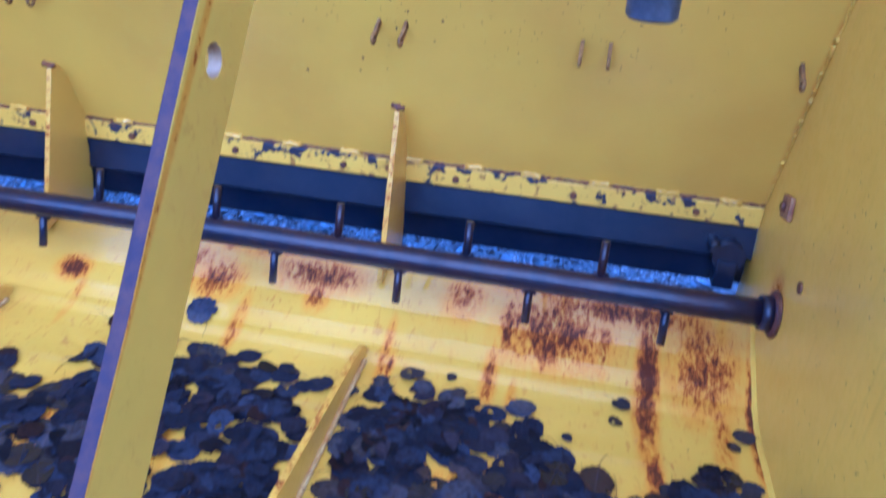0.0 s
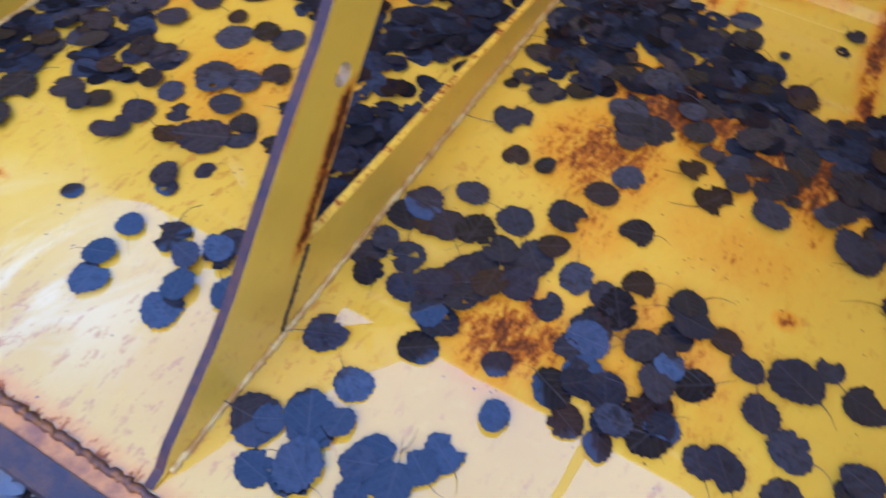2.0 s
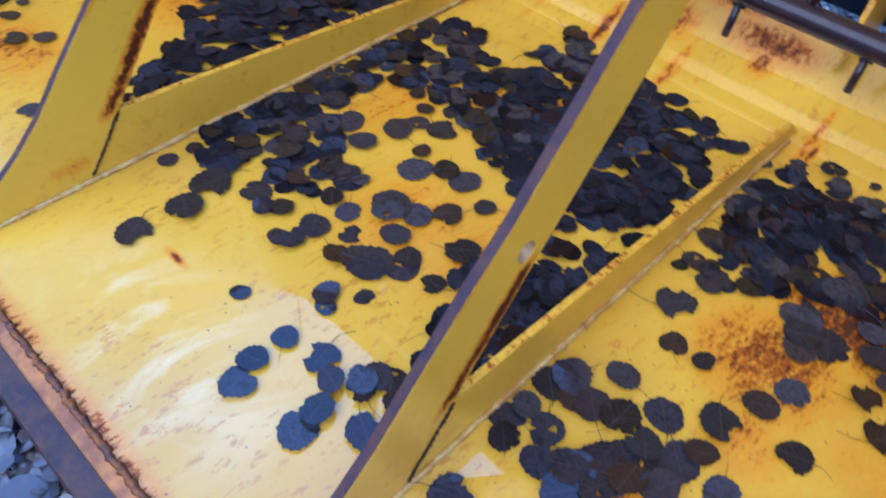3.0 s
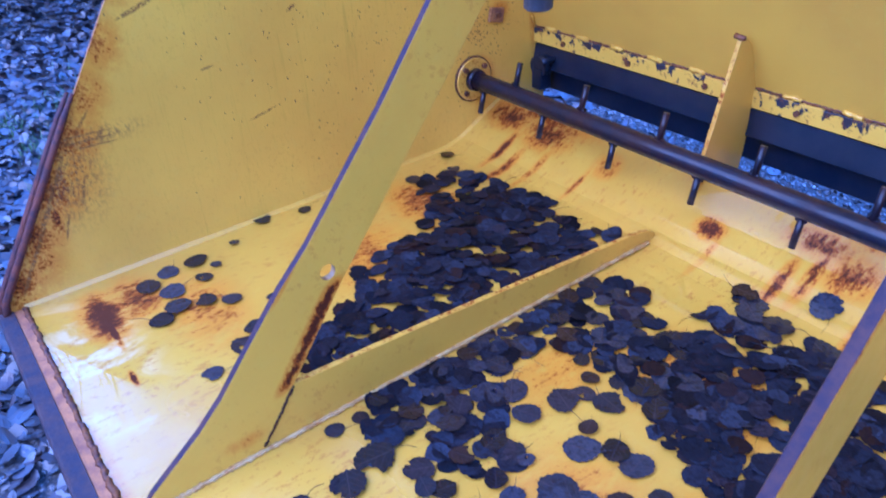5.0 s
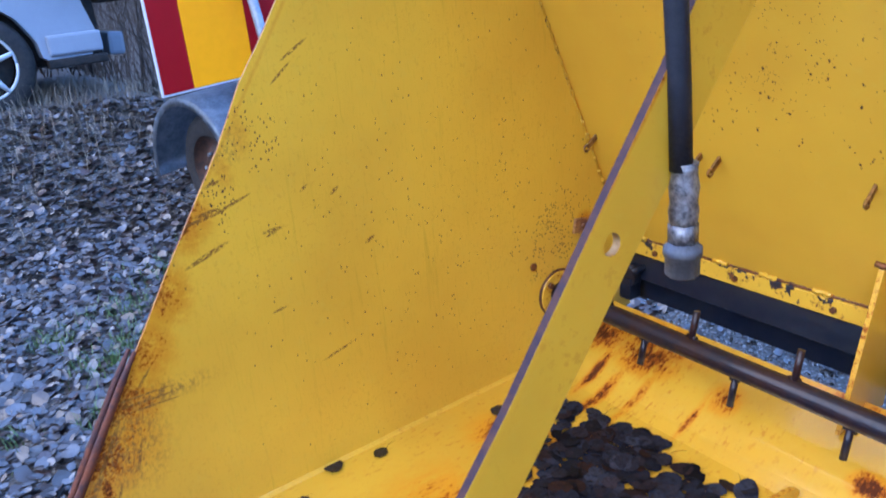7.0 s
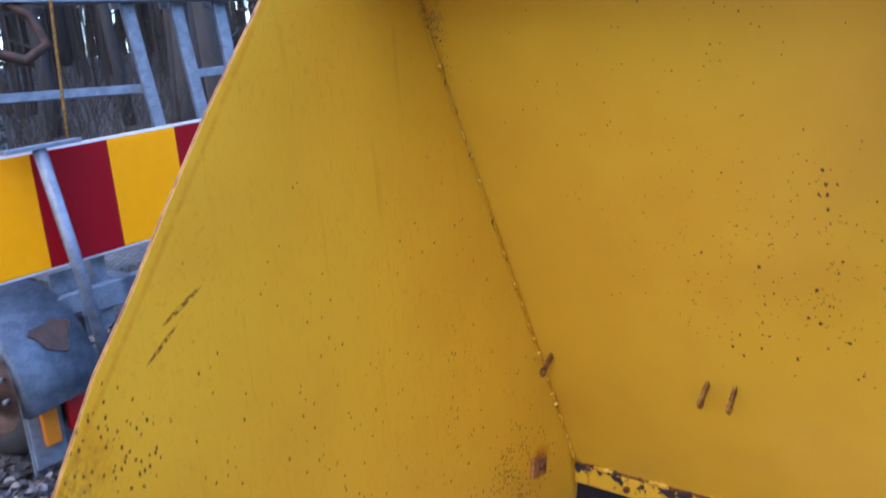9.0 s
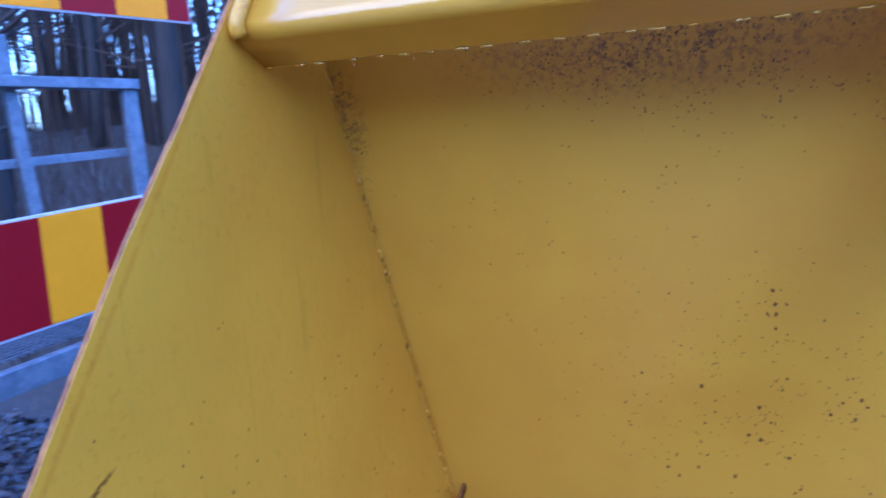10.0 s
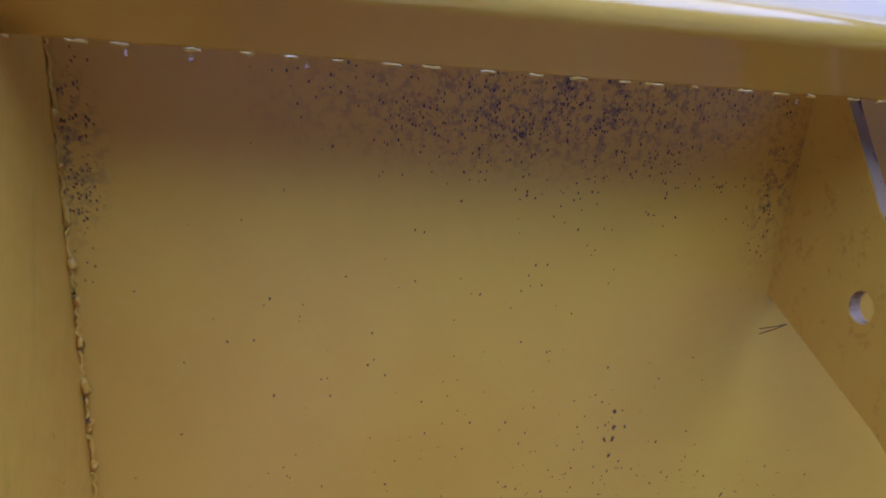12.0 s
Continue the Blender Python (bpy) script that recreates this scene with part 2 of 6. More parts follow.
# rust at the rear of the right bay is laid heavier to darken its shaded floor
M_FLOOR = paint("wet_yellow_floor_paint", tone=0.88, wet=1.0, dry=[(-0.22, -0.02, 0.05, 0.42, 0.34, 0.4, 1.6), (-0.62, 0.02, 0.05, 0.28, 0.3, 0.4, 0.5)], freckles=0.75, run=(1, 0.38, 0.38), base_rust=-0.03, rust=[
    (0.66, 0.58, 0.05, 0.22, 0.20, 0.3, 0.8), (0.68, 0.21, 0.05, 0.16, 0.15, 0.3, 0.9), (0.86, 0.30, 0.05, 0.26, 0.22, 0.3, 0.5), (0.90, 0.52, 0.05, 0.28, 0.16, 0.3, 0.42), (0.95, 0.72, 0.05, 0.28, 0.20, 0.3, 1.0), (0.74, 0.76, 0.05, 0.27, 0.19, 0.3, 1.05),
    (0.67, 0.62, 0.05, 0.17, 0.18, 0.3, 0.75), (0.80, 0.75, 0.05, 0.30, 0.14, 0.3, 0.7), (0.70, 0.43, 0.05, 0.12, 0.12, 0.3, 0.55), (1.0, 0.80, 0.05, 0.10, 0.14, 0.3, 0.9), (1.0, 0.62, 0.05, 0.10, 0.14, 0.3, 0.5), (1.0, 0.92, 0.05, 0.03, 0.16, 0.3, 0.9), (1.13, 1.05, 0.08, 0.04, 0.20, 0.3, 0.7),
    (0.73, 1.06, 0.05, 0.02, 0.10, 0.3, 0.7), (0.478, 1.10, 0.05, 0.016, 0.06, 0.3, 1.0), (1.19, 1.10, 0.1, 0.02, 0.30, 0.4, 1.0), (0.28, 1.22, 0.1, 0.05, 0.06, 0.3, 0.9), (-0.07, 1.15, 0.1, 0.03, 0.12, 0.3, 1.1), (-0.29, 1.20, 0.1, 0.07, 0.05, 0.3, 1.15), (-0.95, 1.10, 0.1, 0.035, 0.16, 0.3, 0.9),
    (0.85, 1.33, 0.1, 0.46, 0.09, 0.3, 1.05), (0.12, 1.33, 0.1, 0.30, 0.075, 0.3, 1.05), (-0.95, 1.31, 0.1, 0.34, 0.085, 0.3, 1.1), (-0.40, 1.34, 0.1, 0.25, 0.05, 0.3, 0.9), (0.70, 1.22, 0.1, 0.035, 0.12, 0.3, 1.0), (0.90, 1.20, 0.1, 0.03, 0.10, 0.3, 0.9), (-0.02, 1.20, 0.1, 0.03, 0.14, 0.3, 1.0), (-1.02, 1.17, 0.1, 0.03, 0.16, 0.3, 1.0), (-0.70, 1.16, 0.1, 0.018, 0.12, 0.3, 0.8),
    (0.60, 1.27, 0.1, 0.10, 0.10, 0.3, 0.8), (0.80, 1.23, 0.1, 0.22, 0.16, 0.3, 1.0), (0.99, 1.14, 0.1, 0.045, 0.34, 0.4, 1.1), (0.68, 1.10, 0.1, 0.03, 0.24, 0.4, 0.75),
    (1.10, 1.20, 0.1, 0.14, 0.22, 0.3, 0.85), (0.93, 1.29, 0.1, 0.36, 0.06, 0.3, 1.1), (0.27, 1.27, 0.1, 0.20, 0.08, 0.3, 1.0), (0.46, 1.12, 0.1, 0.02, 0.16, 0.3, 0.75),
    (0.05, 1.23, 0.1, 0.10, 0.09, 0.3, 1.0), (-0.05, 1.27, 0.1, 0.16, 0.06, 0.3, 1.0), (0.13, 1.12, 0.1, 0.03, 0.16, 0.3, 0.7), (-0.25, 1.13, 0.1, 0.02, 0.14, 0.3, 0.6),
    (-0.92, 1.26, 0.1, 0.18, 0.10, 0.3, 1.05), (-0.86, 1.14, 0.1, 0.025, 0.16, 0.3, 0.8), (-1.10, 1.27, 0.1, 0.18, 0.09, 0.3, 1.05), (-0.66, 1.24, 0.1, 0.08, 0.07, 0.3, 0.85),
    (-1.03, -0.06, 0.05, 0.19, 0.09, 0.3, 1.25), (-0.99, -0.06, 0.05, 0.16, 0.017, 0.3, 1.8), (-1.05, 0.02, 0.05, 0.20, 0.11, 0.3, 0.9), (-0.76, -0.075, 0.05, 0.05, 0.012, 0.3, 1.3), (-0.90, 0.14, 0.05, 0.32, 0.17, 0.3, 0.62), (-0.85, 0.55, 0.05, 0.34, 0.26, 0.3, 0.62),
    (-0.95, 0.82, 0.05, 0.26, 0.17, 0.3, 0.85), (-0.20, 0.62, 0.05, 0.18, 0.30, 0.3, 0.5), (0.20, 0.45, 0.05, 0.14, 0.3, 0.3, 0.5), (0.05, 0.40, 0.05, 0.24, 0.26, 0.3, 0.5), (0.02, 0.78, 0.05, 0.35, 0.24, 0.3, 0.7),
    (0.0, -0.20, 0.05, 1.3, 0.05, 0.3, 0.75), (-0.13, 0.055, 0.05, 0.05, 0.014, 0.3, 0.9), (1.00, 0.43, 0.05, 0.035, 0.03, 0.3, 0.85)],
    chalk=[(-0.85, -0.12, 0.05, 0.45, 0.16, 0.3, 0.8), (0.0, -0.05, 0.05, 0.4, 0.18, 0.3, 0.5)],
    specks=[(0.8, 0.5, 0.05, 0.6, 0.7, 0.4, 0.04), (0.1, 0.1, 0.05, 0.4, 0.4, 0.4, 0.03)], speck_scale=190)
# same yellow, its base colour lifted to make up for light missing on the walls
M_SIDE = paint("yellow_side_wall_paint", tone=1.12, freckles=0.18, streak=0.5, base_rust=-0.06, brushed=0.30,
    marks=[(0.493, 1.064, 0.044, 0.0042, 30), (0.457, 1.022, 0.037, 0.0034, 38), (0.468, 0.772, 0.014, 0.0046, 33), (0.539, 0.749, 0.015, 0.0056, 34), (0.613, 0.611, 0.018, 0.006, 24), (0.272, 0.827, 0.024, 0.005, 11), (0.258, 0.771, 0.044, 0.006, 5),
           (0.381, 0.698, 0.029, 0.0054, 3), (0.304, 0.776, 0.054, 0.0043, 18), (0.489, 0.36, 0.05, 0.004, 13), (0.366, 0.513, 0.021, 0.004, 9), (0.233, 0.683, 0.06, 0.007, 19), (0.236, 0.76, 0.053, 0.005, 8),
           (0.377, 0.69, 0.015, 0.004, 13), (-0.1, 0.24, 0.07, 0.007, 62), (-0.07, 0.29, 0.05, 0.006, 66), (-0.14, 0.17, 0.06, 0.006, 58), (-0.03, 0.36, 0.05, 0.005, 60), (0.01, 0.3, 0.04, 0.004, 72), (-0.17, 0.12, 0.05, 0.006, 60), (-0.05, 0.22, 0.04, 0.004, 70), (-0.12, 0.3, 0.035, 0.004, 55), (0.05, 0.46, 0.04, 0.004, 50),
           (0.05, 0.415, 0.075, 0.004, -2), (0.05, 0.4, 0.08, 0.003, -2), (0.045, 0.43, 0.07, 0.003, -1)],
    edges=[(0.16, 0.69, 0.77, 1.56, 0.010, 0.3)], rust=[
    (-1.21, -0.20, 0.12, 0.1, 0.12, 0.14, 0.95), (-1.21, -0.14, 0.22, 0.1, 0.14, 0.16, 0.92), (-1.21, -0.07, 0.33, 0.1, 0.17, 0.17, 0.88), (-1.21, 0.00, 0.43, 0.1, 0.15, 0.16, 0.82), (-1.21, 0.06, 0.53, 0.1, 0.12, 0.14, 0.75), (-1.21, 0.13, 0.63, 0.1, 0.10, 0.13, 0.70), (-1.21, 0.20, 0.76, 0.1, 0.08, 0.12, 0.65),
   
    (-1.21, -0.13, 0.16, 0.1, 0.10, 0.15, 0.70), (-1.21, -0.07, 0.25, 0.1, 0.03, 0.11, 0.95), (-1.21, 0.00, 0.38, 0.1, 0.14, 0.26, 0.50), (-1.21, 0.225, 0.77, 0.1, 0.07, 0.10, 0.55), (-1.21, 0.345, 0.92, 0.1, 0.06, 0.11, 0.30), (-1.21, 0.30, 0.85, 0.1, 0.05, 0.09, 0.35),
    (-1.21, 1.22, 0.28, 0.1, 0.10, 0.11, 0.9), (-1.21, 1.31, 0.47, 0.1, 0.06, 0.05, 0.7), (-1.21, 1.45, 0.45, 0.1, 0.03, 0.25, 0.6), (1.21, -0.13, 0.18, 0.1, 0.10, 0.22, 0.7),
    (1.21, 1.22, 0.30, 0.1, 0.08, 0.09, 0.8)],
    grime_shade=[(-1.21, -0.02, 0.33, 0.1, 0.14, 0.17, 0.9), (-1.21, 0.08, 0.42, 0.1, 0.16, 0.04, 0.8), (-1.21, 0.30, 0.90, 0.1, 0.10, 0.07, 0.5)],
    specks=[(-1.21, 0.8, 0.6, 0.2, 0.8, 0.7, 0.06), (-1.21, 1.20, 0.45, 0.2, 0.22, 0.2, 0.55), (-1.21, 0.36, 0.91, 0.2, 0.09, 0.12, 0.55), (-1.21, 0.27, 0.80, 0.2, 0.08, 0.10, 0.45), (1.21, 0.6, 0.7, 0.2, 0.8, 0.8, 0.06)], speck_scale=190)
M_BACK = paint("yellow_back_wall_paint", gloss=0.6, base_rust=-0.1, streak=0.12, rust=[(-1.2, 1.3, 0.7, 0.02, 0.6, 0.9, 0.6), (1.2, 1.3, 0.7, 0.02, 0.6, 0.9, 0.5)],
    specks=[(-0.70, 1.05, 1.51, 0.36, 0.3, 0.10, 1.0), (-0.60, 1.05, 1.48, 0.24, 0.3, 0.13, 0.6), (-1.18, 1.05, 1.44, 0.025, 0.3, 0.14, 0.9), (-0.44, 1.05, 1.42, 0.025, 0.3, 0.15, 0.8),
            (-0.62, 1.2, 0.98, 0.40, 0.3, 0.32, 0.14), (-0.8, 1.2, 1.2, 0.45, 0.4, 0.4, 0.04), (0.3, 1.3, 0.85, 0.5, 0.4, 0.25, 0.10), (0.75, 1.3, 0.8, 0.4, 0.4, 0.3, 0.07)], speck_scale=290,
    dabs=[(-0.575, 1.2, 1.08, 0.022, 0.3, 0.13, 1.0), (-0.40, 1.3, 0.78, 0.07, 0.3, 0.06, 0.7), (-0.55, 1.2, 0.93, 0.035, 0.3, 0.04, 0.9), (-0.66, 1.2, 0.88, 0.26, 0.3, 0.20, 0.20), (-0.5, 1.2, 0.95, 0.2, 0.3, 0.2, 0.12), (0.3, 1.3, 0.75, 0.5, 0.4, 0.25, 0.06)],
    # dirt specks, thickened to paint in the purple shade below the hood
    grime_shade_tone=(0.075, 0.042, 0.048), grime_shade=[(-0.70, 1.02, 1.51, 0.40, 0.2, 0.10, 0.75), (-1.19, 1.05, 1.45, 0.05, 0.3, 0.12, 0.7), (-0.43, 1.05, 1.44, 0.05, 0.3, 0.14, 0.6)])
M_STRUT = paint("yellow_strut_paint", freckles=0.35, base_rust=-0.03, run=(1, 0.6, 0.6), edges=[(0.139, 0.376, 0.681, 1.045, 0.011, 0.7), (0.128, 0.196, 0.226, 0.330, 0.024, 1.45)],
    rust=[(-0.39, 0.02, 0.10, 0.05, 0.08, 0.03, 0.5)])
M_HOOD = paint("yellow_hood_paint", base_rust=-0.12, wet=1.0, film=0.12, film_ior=1.7)
t = Tree("purple_brown_worn_edge")
n = t.nt.nodes.new("ShaderNodeSeparateXYZ")
t.put(n.inputs[0], t.pos)
n1, n2 = t.noise(40, 6, 0.7), t.noise(22, 5, 0.65, (1, 1, 0.45))
bare = t.ramp(t.math("ADD", n2, t.ramp(n.outputs[2], 1.02, 1.26, -0.34, 0.06)), 0.46, 0.52)
M_EDGE = t.set(Base_Color=t.mix(bare, t.mix(t.ramp(n1, 0.35, 0.65), (0.030, 0.018, 0.027), (0.072, 0.032, 0.026)), (0.28, 0.165, 0.06)), Roughness=0.6, Specular_IOR_Level=0.2)
t.bump(t.math("ADD", n1, bare), 0.3, 0.002)
M_NOSE = worn_steel("dark_worn_nose_steel", (0.030, 0.025, 0.034), (0.075, 0.040, 0.032), 0.2, 0.5, 30)
M_EDGE_O = worn_steel("orange_rusted_plate_edge", (0.40, 0.19, 0.05), (0.16, 0.06, 0.03), 0.0, 0.6, 35)
M_EDGE_Y = paint("chipped_yellow_edge_paint", base_rust=0.20, freckles=0.8)
M_BORE = worn_steel("bare_cream_bore", (0.40, 0.25, 0.11), (0.24, 0.12, 0.04), 0.0, 0.45, 45)
M_WEAR = worn_steel("rusty_wear_steel", (0.06, 0.03, 0.03), (0.16, 0.05, 0.025), 0.3, 0.6, 25)
M_LIP = worn_steel("orange_rusted_lip", (0.50, 0.20, 0.06), (0.22, 0.09, 0.05), 0.1, 0.6, 18)
M_WELD = worn_steel("dark_weld_bead", (0.07, 0.035, 0.03), (0.22, 0.08, 0.02), 0.3, 0.5, 60)
M_WELD_Y = paint("painted_weld_bead", base_rust=0.02, freckles=0.5)
M_FOOT_WELD = worn_steel("pale_painted_foot_weld", (0.55, 0.38, 0.13), (0.36, 0.17, 0.035), 0.0, 0.45, 26)
M_CRACK = worn_steel("black_open_joint", (0.012, 0.008, 0.007), (0.05, 0.018, 0.006), 0.0, 0.8, 70)
M_SEAM = paint("rust_spotted_seam_paint", base_rust=0.06, dabs=[(-1.2, 1.2, 1.0, 0.1, 0.6, 0.7, 1.0)])
# shaft and bar: blue in the base colour stands in for reflected sky
M_SHAFT = worn_steel("dark_wet_shaft_steel_sky_tint", (0.005, 0.006, 0.014), (0.020, 0.008, 0.009), 0.0, 0.45, 14, 0.4, 0.2)
M_BLACK = worn_steel("black_bar_paint_sky_tint", (0.003, 0.007, 0.017), (0.010, 0.013, 0.022), 0.0, 0.40, 12, 0.45, 0.25)
t = Tree("chipped_yellow_and_black_strip")
n = t.nt.nodes.new("ShaderNodeSeparateXYZ")
t.put(n.inputs[0], t.pos)
chip = t.math("ADD", t.noise(24, 4, 0.6, (1.0, 1, 0.8)), t.ramp(n.outputs[2], 0.345, 0.392, 0.0, 0.10))
chip = t.ramp(chip, 0.615, 0.64)
rustn = t.ramp(t.noise(40, 5, 0.7), 0.55, 0.66)
M_STRIP = t.set(Base_Color=t.mix(rustn, t.mix(chip, YELLOW, (0.02, 0.02, 0.03)), (0.16, 0.045, 0.012)), Roughness=0.45)
t.bump(chip, 0.5, 0.002)
M_FLANGE = paint("rust_eaten_flange_paint", base_rust=0.15)
M_RING = worn_steel("rust_brown_ring", (0.13, 0.045, 0.012), (0.045, 0.016, 0.010), 0.0, 0.6, 50)
M_HOOK = worn_steel("rusty_wire_hook", (0.11, 0.05, 0.018), (0.36, 0.18, 0.04), 0.3, 0.55, 60)
# black rubber with its bluish wet sheen put into the colour
M_RUBBER = worn_steel("black_hose_rubber_blue_sheen", (0.008, 0.011, 0.019), (0.014, 0.017, 0.026), 0.0, 0.5, 40)
M_ZINC = worn_steel("dull_galvanised_steel", (0.26, 0.30, 0.35), (0.17, 0.20, 0.24), 0.6, 0.5, 16)
M_CRIMP = worn_steel("scuffed_crimp_metal", (0.30, 0.31, 0.34), (0.07, 0.07, 0.08), 0.6, 0.42, 55)
M_COUPLING = worn_steel("grey_coupling_metal", (0.13, 0.15, 0.19), (0.08, 0.09, 0.11), 0.4, 0.5, 40)


# ---------------------------------------------------------------- mesh helpers
def finish(name, bm, mats, parent=None, label="", smooth=False):
    me = bpy.data.meshes.new(name)
    bm.normal_update()
    bm.to_mesh(me)
    bm.free()
    for m in mats if isinstance(mats, (list, tuple)) else [mats]:
        me.materials.append(m)
    if smooth:
        me.shade_smooth()
    ob = new(name, me)
    if parent is not None:
        ob.parent = parent
        ob.matrix_parent_inverse = Matrix.Translation(-parent.location) if parent.type == "EMPTY" else Matrix.Identity(4)
    if label:
        ob["label"] = label
    return ob


def part(name, bm, material, parent, label="", smooth=False):
    """Links a bmesh as one mesh object under a thing or a part."""
    return finish(name, bm, material, parent, label, smooth)


def thing(name, at, label, category, group="", kind=""):
    ob = new(name)
    ob.location = at
    ob.empty_display_size = 0.05
    return tagged(ob, label, category, group, kind)


def box(bm, lo, hi, bevel=0.0, m=None):
    got = bmesh.ops.create_cube(bm, size=1.0)
    verts = got["verts"]
    size = [b - a for a, b in zip(lo, hi)]
    mid = [(a + b) / 2 for a, b in zip(lo, hi)]
    bmesh.ops.transform(bm, matrix=Matrix.Translation(mid) @ Matrix.Diagonal((*size, 1)), verts=verts)
    if bevel:
        edges = list({e for v in verts for e in v.link_edges})
        got = bmesh.ops.bevel(bm, geom=edges, offset=bevel, segments=2, affect="EDGES", profile=0.6)
        verts = list({v for f in got["faces"] for v in f.verts} | {v for v in verts if v.is_valid})
    if m is not None:
        bmesh.ops.transform(bm, matrix=m, verts=verts)
    return verts


def tube(bm, points, radii, sides=12, cap=True):
    """A round bar along points."""
    pts = [Vector(p) for p in points]
    if not isinstance(radii, (list, tuple)):
        radii = [radii] * len(pts)
    rings, side = [], None
    for i, p in enumerate(pts):
        d = (pts[min(i + 1, len(pts) - 1)] - pts[max(i - 1, 0)]).normalized()
        if side is None:
            side = d.orthogonal().normalized()
        side = (side - d * side.dot(d)).normalized()
        up = d.cross(side)
        rings.append([bm.verts.new(p + radii[i] * (math.cos(a) * side + math.sin(a) * up)) for a in (2 * math.pi * k / sides for k in range(sides))])
    for a, b in zip(rings, rings[1:]):
        for k in range(sides):
            bm.faces.new((a[k], a[(k + 1) % sides], b[(k + 1) % sides], b[k])).smooth = True
    if cap:
        bm.faces.new(list(reversed(rings[0])))
        bm.faces.new(rings[-1])
    return rings


def outline_plate(name, outline, x0, x1, mats, parent, holes=(), label="", bevel=0.0015):
    """A plate cut from sheet, standing in a plane of constant x; outline and holes in (y, z)."""
    cu = bpy.data.curves.new(name, "CURVE")
    cu.dimensions, cu.fill_mode = "2D", "BOTH"
    cu.extrude, cu.bevel_depth, cu.bevel_resolution = (x1 - x0) / 2 - bevel, bevel, 1
    loops = [outline] + [[(cy + r * math.cos(a), cz + r * math.sin(a)) for a in (2 * math.pi * k / 24 for k in range(24))] for cy, cz, r in holes]
    for pts in loops:
        sp = cu.splines.new("POLY")
        sp.points.add(len(pts) - 1)
        sp.use_cyclic_u = True
        for q, (y, z) in zip(sp.points, pts):
            q.co = (y, z, 0, 1)
    tmp = bpy.data.objects.new(name, cu)
    scene.collection.objects.link(tmp)
    bpy.context.view_layer.update()
    me = bpy.data.meshes.new_from_object(tmp.evaluated_get(bpy.context.evaluated_depsgraph_get()))
    bpy.data.objects.remove(tmp)
    bpy.data.curves.remove(cu)
    me.transform(Matrix(((0, 0, 1, (x0 + x1) / 2), (1, 0, 0, 0), (0, 1, 0, 0), (0, 0, 0, 1))))
    me.materials.clear()
    for m in mats:
        me.materials.append(m)
    for p in me.polygons:
        p.use_smooth = False
        bore = any(math.hypot(p.center.y - cy, p.center.z - cz) < r * 1.15 for cy, cz, r in holes)
        p.material_index = 0 if abs(p.normal.x) > 0.6 else 2 if bore and len(mats) > 2 else 1
    me.name = name
    ob = new(name, me)
    ob.parent = parent
    if parent.type == "EMPTY":
        ob.matrix_parent_inverse = Matrix.Translation(-parent.location)
    if label:
        ob["label"] = label
    return ob


def sheet(bm, profile, x0, x1, thick, nx=2):
    """A bent sheet: a profile in (y, z), drawn along x, with thickness to its right-hand side."""
    pts = [Vector((0, y, z)) for y, z in profile]
    norm = []
    for i, p in enumerate(pts):
        d = (pts[min(i + 1, len(pts) - 1)] - pts[max(i - 1, 0)]).normalized()
        norm.append(Vector((0, d.z, -d.y)) * thick)
    xs = [x0 + (x1 - x0) * k / (nx - 1) for k in range(nx)]
    top = [[bm.verts.new((x, p.y, p.z)) for p in pts] for x in xs]
    low = [[bm.verts.new((x, p.y + n.y, p.z + n.z)) for p, n in zip(pts, norm)] for x in xs]
    for i in range(nx - 1):
        for j in range(len(pts) - 1):
            bm.faces.new((top[i][j], top[i + 1][j], top[i + 1][j + 1], top[i][j + 1]))
            bm.faces.new((low[i][j], low[i][j + 1], low[i + 1][j + 1], low[i + 1][j]))
        bm.faces.new((top[i][0], low[i][0], low[i + 1][0], top[i + 1][0]))
        bm.faces.new((top[i][-1], top[i + 1][-1], low[i + 1][-1], low[i][-1]))
    for i in (0, nx - 1):
        for j in range(len(pts) - 1):
            bm.faces.new((top[i][j], top[i][j + 1], low[i][j + 1], low[i][j]))
    bmesh.ops.recalc_face_normals(bm, faces=bm.faces)


def bead(bm, a, b, r, rng, step=0.9, wobble=0.35):
    """A weld: a row of overlapping drops from a to b."""
    a, b = Vector(a), Vector(b)
    n = max(2, int((b - a).length / (r * step)))
    pts = [a + (b - a) * k / n + Vector([rng.uniform(-1, 1) * r * wobble for _ in range(3)]) for k in range(n + 1)]
    tube(bm, pts, [r * rng.uniform(0.75, 1.25) * (0.85 if k % 2 else 1.1) for k in range(n + 1)], 6)


# ---------------------------------------------------------------- the bucket
FLOOR = 0.052
SLOPE = 0.018
WALL_Y = lambda z: 1.326 - 0.41 * (z - 0.72)
HALF = 1.199
rng = random.Random(4)


def floor_z(y):
    """Height of the floor plate: a gentle rise to the back, then the turned-up rear."""
    pts = [(-9.0, FLOOR - SLOPE * 8.8), (1.06, FLOOR + SLOPE * 1.26), (1.10, FLOOR + SLOPE * 1.26 + 0.006), (1.14, FLOOR + SLOPE * 1.26 + 0.020), (1.18, 0.116), (1.36, 0.215)]
    for (a, za), (b, zb) in zip(pts, pts[1:]):
        if y <= b:
            return za + (zb - za) * (y - a) / (b - a)
    return 0.215


bucket = thing("spreader_bucket", (0, 0.5, 0.02), "yellow painted steel spreader bucket, rusty and wet, lying on gravel", "loader bucket")

bm = bmesh.new()
sheet(bm, [(y, floor_z(y)) for y in (-0.20, 1.06, 1.10, 1.14, 1.18, 1.36)], -HALF, HALF, 0.010, 13)
part("floor_plate", bm, M_FLOOR, bucket, "wet yellow floor plate with rust blooms")

